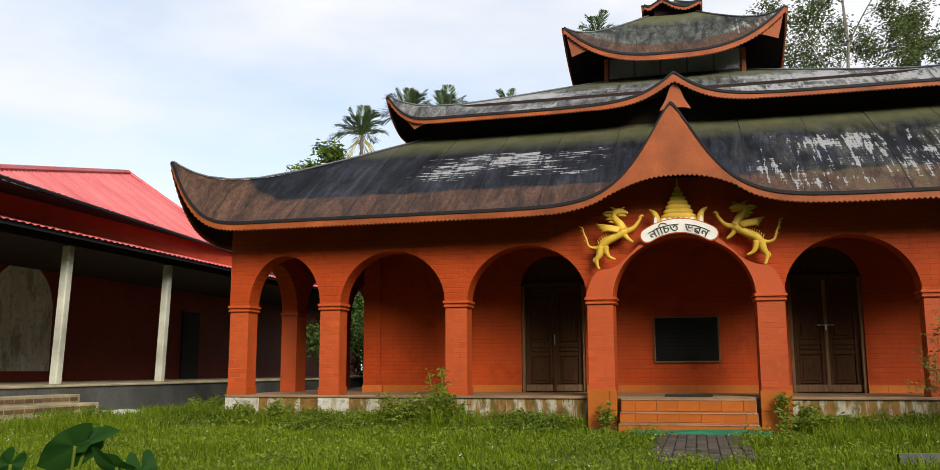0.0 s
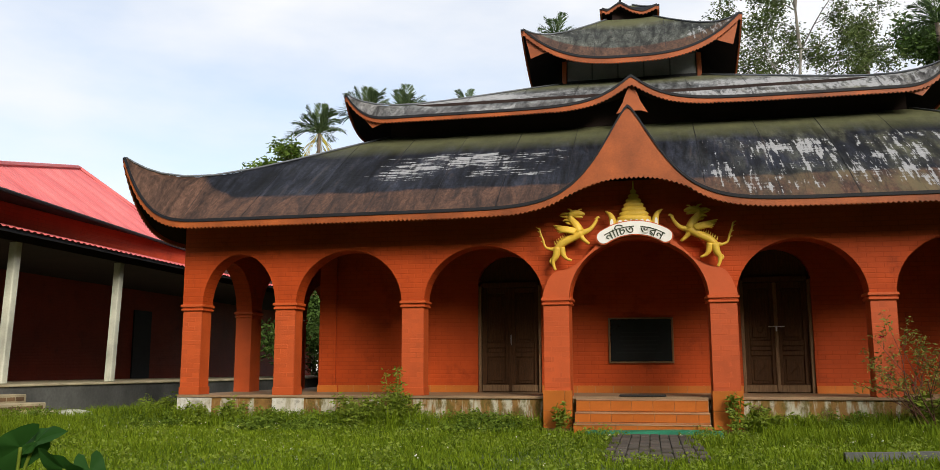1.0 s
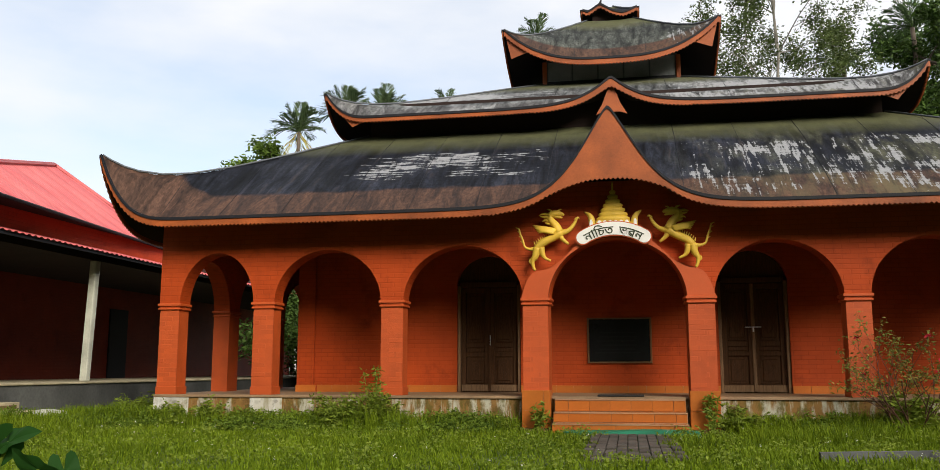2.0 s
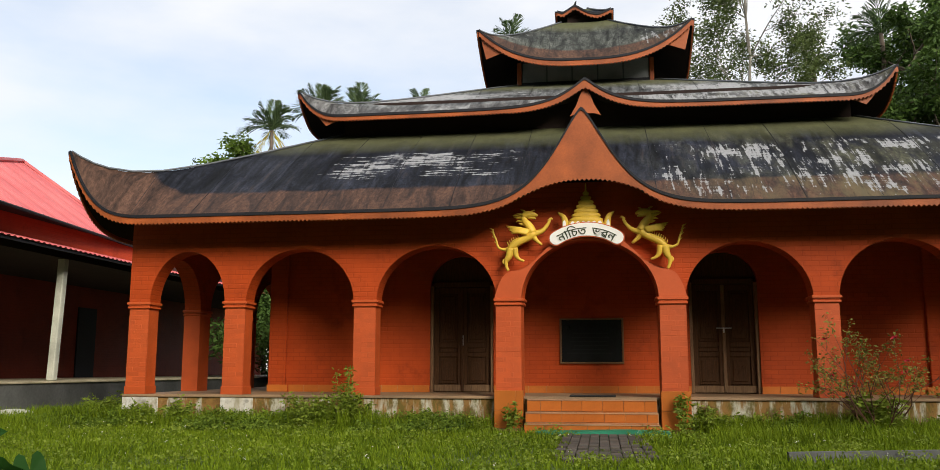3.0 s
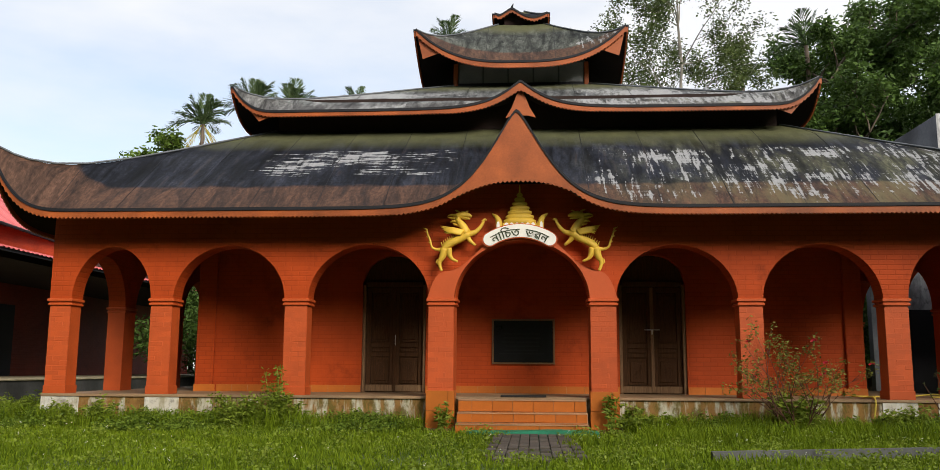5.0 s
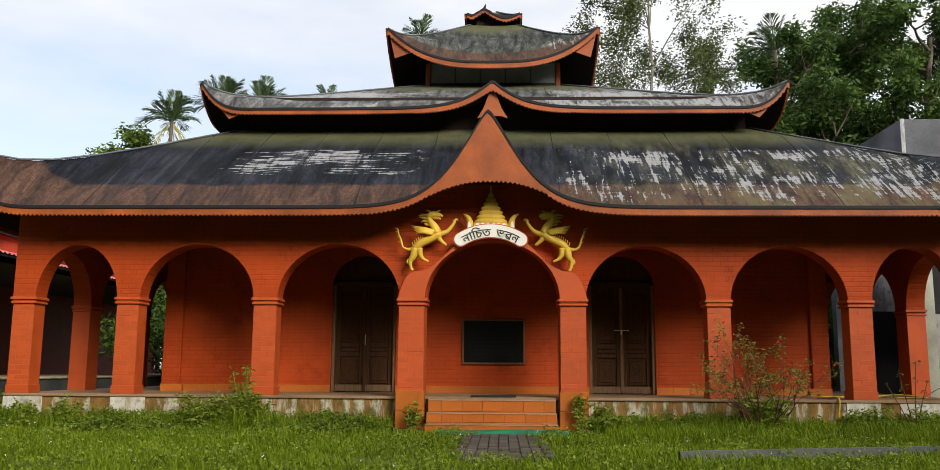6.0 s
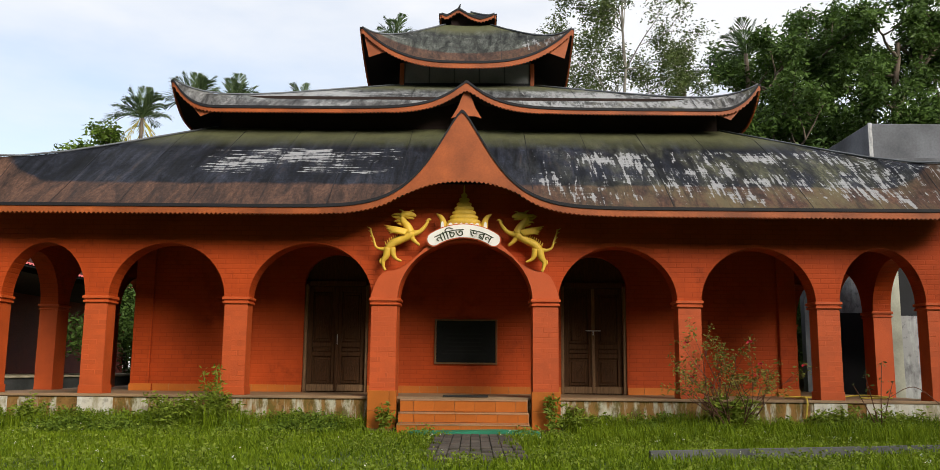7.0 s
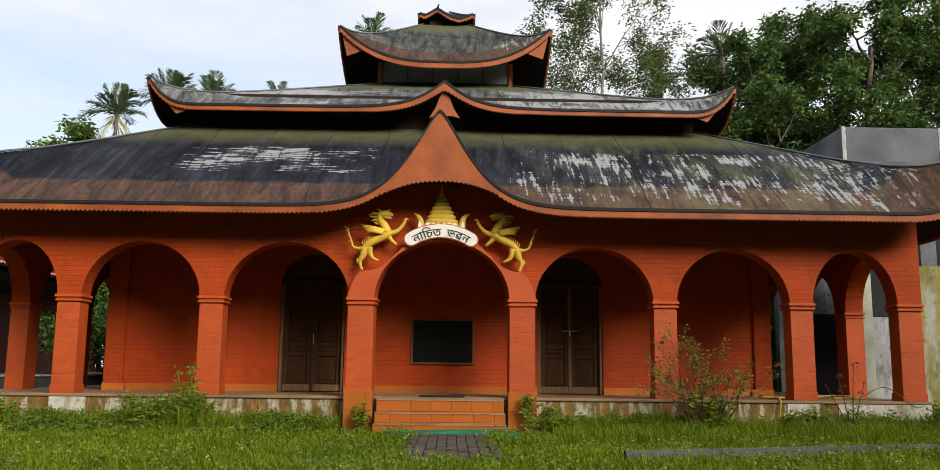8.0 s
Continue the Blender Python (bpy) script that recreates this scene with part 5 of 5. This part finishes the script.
speck_c = np.stack([cr.uniform(-10, 8, 160), cr.uniform(-6.5, -0.3, 160), 0.10 + 0.06 * cr.rand(160)], 1)
tagged(part("wildflowers", leaf_mesh("wildflowers", leaf_cloud(speck_c, 420, 0.012, 19, 0.02, 0.0, 1.2), M_whiteflower), M_whiteflower), "tiny white flowers scattered in the grass", "flowers", kind="stuff")


def weed(x, y, h, spread, n, seed, mat, size=0.024, label="leafy green weed growing at the foot of the plinth", nm="weed", group="weeds along the plinth"):
    rnd = random.Random(seed)
    w = thing(nm, label, nm, group, at=pose(x, y, 0))
    tips = []
    for i in range(7):
        a = rnd.uniform(0, math.tau)
        top = Vector((math.cos(a) * spread * rnd.uniform(0.3, 1), math.sin(a) * spread * 0.5 * rnd.uniform(0.3, 1), h * rnd.uniform(0.5, 1)))
        pts = spline([(0, 0, -0.03), top * 0.5 + Vector((rnd.gauss(0, 0.03), 0, 0.05)), top], 4)
        part("stem", Mesh().tube(pts, [0.006] * len(pts), 4, False), M_twig if mat is not M_weed else M_weed, w)
        tips += [tuple(p) for p in pts[2:]]
    part("foliage", leaf_mesh("foliage", leaf_cloud(tips, n, size, seed, spread * 0.25, 0.0), mat), None, w)
    return w


for i, (x, y, h, sp, n) in enumerate(((-7.0, -0.35, 0.35, 0.4, 500), (-6.3, -0.3, 0.42, 0.35, 420), (-5.6, -0.25, 0.3, 0.2, 160), (-4.6, -0.3, 0.25, 0.4, 300), (-4.05, -0.5, 0.46, 0.6, 1300),
                                      (-3.45, -0.4, 0.52, 0.4, 800), (-2.5, -0.3, 0.3, 0.25, 260), (-1.95, -0.3, 0.2, 0.35, 260), (1.62, -0.35, 0.4, 0.18, 220), (2.2, -0.3, 0.25, 0.4, 300),
                                      (5.3, -0.4, 0.4, 0.5, 500), (6.2, -0.5, 0.38, 0.5, 420), (7.2, -0.5, 0.45, 0.5, 420), (-7.9, -0.2, 0.3, 0.4, 500), (-8.8, 1.5, 0.4, 0.6, 500), (7.9, 0.3, 0.5, 0.4, 400))):
    weed(x, y, h, sp, int(n * 2.2), 60 + i, M_weed)
wk = random.Random(123)
for i in range(26):
    wx = wk.choice((-1, 1)) * wk.uniform(1.6, 7.4)
    weed(wx, -wk.uniform(0.15, 0.6), wk.uniform(0.12, 0.3), wk.uniform(0.2, 0.45), wk.randrange(250, 520), 130 + i, M_weed)
weed(-3.62, -0.32, 0.90, 0.28, 420, 81, M_weed, 0.026, "tall scraggly weed with reddish stems by the plinth")
weed(-1.15, -0.42, 0.42, 0.16, 190, 82, M_weed, 0.03, "yellowish weed at the porch foot")
weed(1.27, -0.42, 0.62, 0.11, 190, 83, M_weed, 0.032, "upright weed against the porch foot")


def bush(x, y, seed):
    """A leggy garden shrub: many thin stems, sparse leaves, a few red flowers."""
    rnd = random.Random(seed)
    b = thing("flowering_bush", "leggy garden bush with sparse leaves and red flowers", "bush", at=pose(x, y, 0))
    m, tips = Mesh(), []
    for i in range(17):
        a = rnd.uniform(0, math.tau)
        limbs(m, (0.05 * math.cos(a), 0.05 * math.sin(a), -0.03), (math.cos(a) * 0.75, math.sin(a) * 0.35, 0.95), rnd.uniform(0.5, 0.85), 0.013, 2, rnd, tips, 2, 0.55)
    part("stem", m, M_twig, b)
    high = [t for t in tips if t[2] > 0.35]
    part("foliage", leaf_mesh("foliage", leaf_cloud(high, 2100, 0.020, seed, 0.08, 0.0), M_bushleaf), None, b, "sparse olive leaves")
    low = [(rnd.gauss(0, 0.16), rnd.gauss(0, 0.12), rnd.uniform(0.05, 0.5)) for _ in range(40)]
    part("undergrowth", leaf_mesh("undergrowth", leaf_cloud(low, 1000, 0.034, seed + 1, 0.12, -0.1, 2.6), M_weed), None, b, "dense low green leaves")
    for t in rnd.sample(high, 7):
        part("flower", leaf_mesh("flower", leaf_cloud([t], 9, 0.03, 5, 0.015, -0.2, 1.1), M_flower), None, b, "small crimson flower")


bush(3.78, -0.75, 91)


def twigs(x, y, seed):
    rnd = random.Random(seed)
    b = thing("bare_shrub", "nearly bare thin-stemmed shrub by the plinth", "bush", at=pose(x, y, 0))
    m, tips = Mesh(), []
    for i, (dx, h) in enumerate(((-0.38, 0.75), (-0.2, 0.9), (0.05, 1.05), (0.2, 0.8))):
        pts = spline([(0, 0, -0.03), (dx * 0.4, 0.02, h * 0.45), (dx, 0.0, h)], 5)
        m.tube(pts, [0.012 - 0.0007 * j for j in range(len(pts))], 5)
        tips += [tuple(pts[-1]), tuple(pts[-3])]
    pts = spline([(0.1, 0, 0.55), (0.5, 0, 0.72), (0.9, 0, 0.45), (1.05, 0, 0.45)], 5)
    m.tube(pts, 0.006, 4)
    tips.append(tuple(pts[-1]))
    part("stem", m, M_twig, b)
    part("foliage", leaf_mesh("foliage", leaf_cloud(tips, 50, 0.022, seed, 0.05), M_leaf_airy), None, b)


twigs(6.0, -0.45, 95)


def taro(x, y, leaves, seed):
    rnd = random.Random(seed)
    t = thing("taro_plant", "taro plant with broad heart-shaped dark green leaves", "plant", "taro plants in the grass", at=pose(x, y, 0))
    for (dx, dy, h, size, tilt, spin, turn) in leaves:
        st = Mesh().tube(spline([(0, 0, -0.03), (dx * 0.4, dy * 0.4, h * 0.6), (dx, dy, h)], 5), 0.011, 6)
        s = part("stalk", st, M_weed, t, smooth=True)
        m = Mesh()
        nr, na = 5, 28
        for j in range(nr + 1):
            for i in range(na + 1):
                a = math.tau * i / na
                off = abs(math.degrees(a) - 360 * (a > math.pi))
                rr = float(np.interp(off, [0, 12, 30, 60, 100, 140, 160, 172, 180], [1.18, 0.95, 0.76, 0.60, 0.54, 0.68, 0.68, 0.42, 0.10]))
                q = size * rr * j / nr
                fold = 0.22 * abs(math.sin(a)) * q - 0.5 * q * q / size * 0.4 + 0.012 * math.sin(5 * a) * j / nr
                m.v.append((q * math.cos(a), q * math.sin(a) * 0.8, fold))
        w = na + 1
        m.f = [(j * w + i, j * w + i + 1, (j + 1) * w + i + 1, (j + 1) * w + i) for j in range(nr) for i in range(na)]
        part("leaf_blade", m, M_taro, s, smooth=True, at=pose(dx, dy, h, tilt, spin, turn))


taro(-3.64, -8.5, [(0.02, 0.0, 0.44, 0.27, 68, 150, 8), (0.10, 0.03, 0.47, 0.19, 52, -25, -12)], 1)
taro(-3.24, -8.6, [(0.0, 0.0, 0.33, 0.21, 60, 200, 0), (0.1, 0.1, 0.30, 0.2, 62, 80, 10)], 2)
taro(-4.0, -8.6, [(0.0, 0.0, 0.33, 0.17, 55, 120, 0)], 3)

# stone, litter, hose
st = Mesh()
st.grid(lambda a, j: (0.34 * math.cos(a) * math.sin(math.pi * j / 6) * (1 + 0.2 * noise.noise((math.cos(a) * 2, j, 1))), 0.16 * math.sin(a) * math.sin(math.pi * j / 6), 0.07 + 0.09 * math.cos(math.pi * j / 6)), [math.tau * q / 14 for q in range(15)], list(range(7)))
tagged(part("stone", st, M_pillar, at=pose(-9.8, 0.75, 0.06, 0, 4, 25)), "pale weathered stone slab lying in the grass", "stone")
hose = Mesh().tube(spline([(5.05, 0.3, FLOOR + 0.02), (5.1, -0.03, FLOOR + 0.02), (5.08, -0.05, 0.3), (5.03, -0.07, 0.05)], 6), 0.014, 6)
tagged(part("hose", hose, M_hose, smooth=True), "yellow garden hose hanging over the plinth edge", "hose")
hose = Mesh().tube(spline([(5.2, 1.2, FLOOR + 0.016), (5.9, 1.0, FLOOR + 0.016), (6.5, 1.25, FLOOR + 0.05), (6.9, 1.1, FLOOR + 0.016), (6.3, 0.9, FLOOR + 0.016)], 6), 0.014, 6)
tagged(part("hose", hose, M_hose, smooth=True), "coiled yellow garden hose on the verandah floor", "hose")
kerb = Mesh()
kerb.grid(lambda u, w: (u, -4.21 + 0.321 * (u - 1.93) + w, 0.11 if abs(w) < 0.05 else -0.05), [1.93 + 0.3 * i for i in range(20)], [-0.07, -0.045, 0.045, 0.07])
tagged(part("kerb", kerb, M_annexbase), "low grey concrete garden kerb in the grass", "kerb", kind="structure")

# ---------- pieces: tiles, bricks, pavers ----------
def piece(mesh_data, nm, parent, x, y, z, turn=0):
    ob = new(nm, mesh_data)
    ob.matrix_basis = pose(x, y, z, 0, 0, turn)
    ob.parent = parent
    return ob


step_obs = [o for o in steps.children if o.name.startswith("step")]
rt = random.Random(11)
for (top, y, low), ob in zip(STEPS, step_obs):
    x = -0.938
    first = rt.uniform(0.12, 0.3)
    h = top - low - 0.024
    while x < 0.93:
        w = min(first, 0.937 - x)
        first = 0.30
        if w > 0.03:
            d = Mesh().box(0.002, w - 0.004, -0.011, -0.001, 0.0, h, 0.002).data("tile", M_tile)
            piece(d, "tile", ob, x, y, low)
            d = Mesh().box(0.002, w - 0.004, -0.014, 0.272, 0.0, 0.012, 0.002).data("tile", M_tile)
            piece(d, "tile", ob, x, y, top - 0.0215)
        x += w
    part("nosing", Mesh().box(-0.938, 0.938, y - 0.02, y - 0.0145, top - 0.024, top - 0.004, 0.002), M_grout, ob, "pale cement nosing")
# tiled porch feet
for s in (-1, 1):
    foot = part("porch_foot", Mesh().box(s * PX - PH - 0.004, s * PX + PH + 0.004, -OUT - 0.028, -0.003, -0.1, 0.59), M_grout, pavilion, "orange tiled pier foot")
    for z0, z1 in ((0.05, 0.305), (0.31, 0.595)):
        for x0, x1 in ((-PH - 0.012, 0.105), (0.11, PH + 0.012)):
            d = Mesh().box(x0, x1, -OUT - 0.039, -OUT - 0.029, z0, z1, 0.003).data("tile", M_tile)
            piece(d, "tile", foot, s * PX, 0, 0)
        for x0, x1 in ((-PH - 0.016, -PH - 0.005), (PH + 0.005, PH + 0.016)):
            d = Mesh().box(x0, x1, -OUT - 0.037, -0.01, z0, z1, 0.003).data("tile", M_tile)
            piece(d, "tile", foot, s * PX, 0, 0)
# tiled skirting along the hall wall and pier feet
sk = [(HALL_L + 0.35, DOORS[0][0]), (DOORS[0][1], DOORS[1][0]), (DOORS[1][1], HALL_R - 0.35)]
for a, b in sk:
    base = part("skirting", Mesh().box(a + 0.002, b - 0.002, HALL_Y - 0.012, HALL_Y - 0.002, FLOOR, FLOOR + 0.12), M_grout, pavilion, "orange tiled skirting")
    nt = max(1, round((b - a) / 0.3))
    d = Mesh().box(0.003, (b - a) / nt - 0.003, -0.022, -0.013, 0.0, 0.122, 0.002).data("tile", M_tile)
    for i in range(nt):
        piece(d, "tile", base, a + (b - a) / nt * i, HALL_Y, FLOOR)
for x0 in (HALL_L - 0.03, HALL_R - 0.35):
    piece(Mesh().box(0, 0.38, -0.085, -0.0725, 0, 0.122, 0.003).data("tile", M_tile), "tile", pavilion, x0, HALL_Y, FLOOR)


def pier_bricks(p, cx, half, yf, shared={}):
    """Courses of painted bricks, proud of the joints, over a pier's front and flanks."""
    rb = random.Random(round(cx * 100))
    zs, row = FLOOR + 0.13, 0
    while zs + 0.07 < SPRING - 0.09:
        cuts = [-half, -half + (0.115 if row % 2 else 0.23), half - (0.23 if row % 2 else 0.115), half] if half < 0.235 else [-half, -half + (0.12 if row % 2 else 0.24), half]
        for a, b in zip(cuts[:-1], cuts[1:]):
            key = (round(b - a, 3))
            if b - a < 0.03:
                continue
            if key not in shared:
                shared[key] = Mesh().box(0.003, b - a - 0.003, -0.011, 0.02, 0.003, 0.072, 0.003).data("brick", M_brick)
            piece(shared[key], "brick", p, cx + a, yf + 0.011 - 0.001 + rb.uniform(-0.0025, 0.0025), zs)
        zs += 0.0752
        row += 1


faces = [o for o in pavilion.children if o.name.startswith("porch_pier_face")]
for s, o in zip((-1, 1), faces):
    pier_bricks(o, s * PX, PH - 0.002, -OUT + 0.012)
for (c, h), o in zip(PIERS, front_piers):
    if abs(c) > 1.5:
        pier_bricks(o, c, h - 0.002, 0.012)
        t = Mesh().box(-h - 0.004, h + 0.004, -0.004, DEEP + 0.006, 0.0, 0.125, 0.004).data("tile", M_tile if abs(c) > 9 else M_smooth)
        piece(t, "pier_foot", o, c, 0, FLOOR)

# brick paved path
path = part("path", Mesh().add([(-0.36, -4.9, 0.012), (0.70, -4.9, 0.012), (0.70, -0.72, 0.02), (-0.36, -0.72, 0.02)], [(0, 1, 2, 3)]), M_earth)
tagged(path, "narrow path of dark clay pavers laid in rows", "path", kind="structure")
pv = [Mesh().box(0.003, 0.113, 0.003, 0.227, 0.0, 0.042 + 0.003 * i, 0.006).data("paver", M_paver) for i in range(3)]
rp = random.Random(5)
for i in range(9):
    for j in range(18):
        yy = -0.85 - 0.23 * (j + 1) + (0.115 if i % 2 else 0)
        if yy < -4.75 or (j > 9 and rp.random() < 0.25):
            continue
        piece(pv[rp.randrange(3)], "paver", path, -0.36 + 0.118 * i, yy, 0.005 + 0.004 * rp.random(), rp.uniform(-0.8, 0.8))
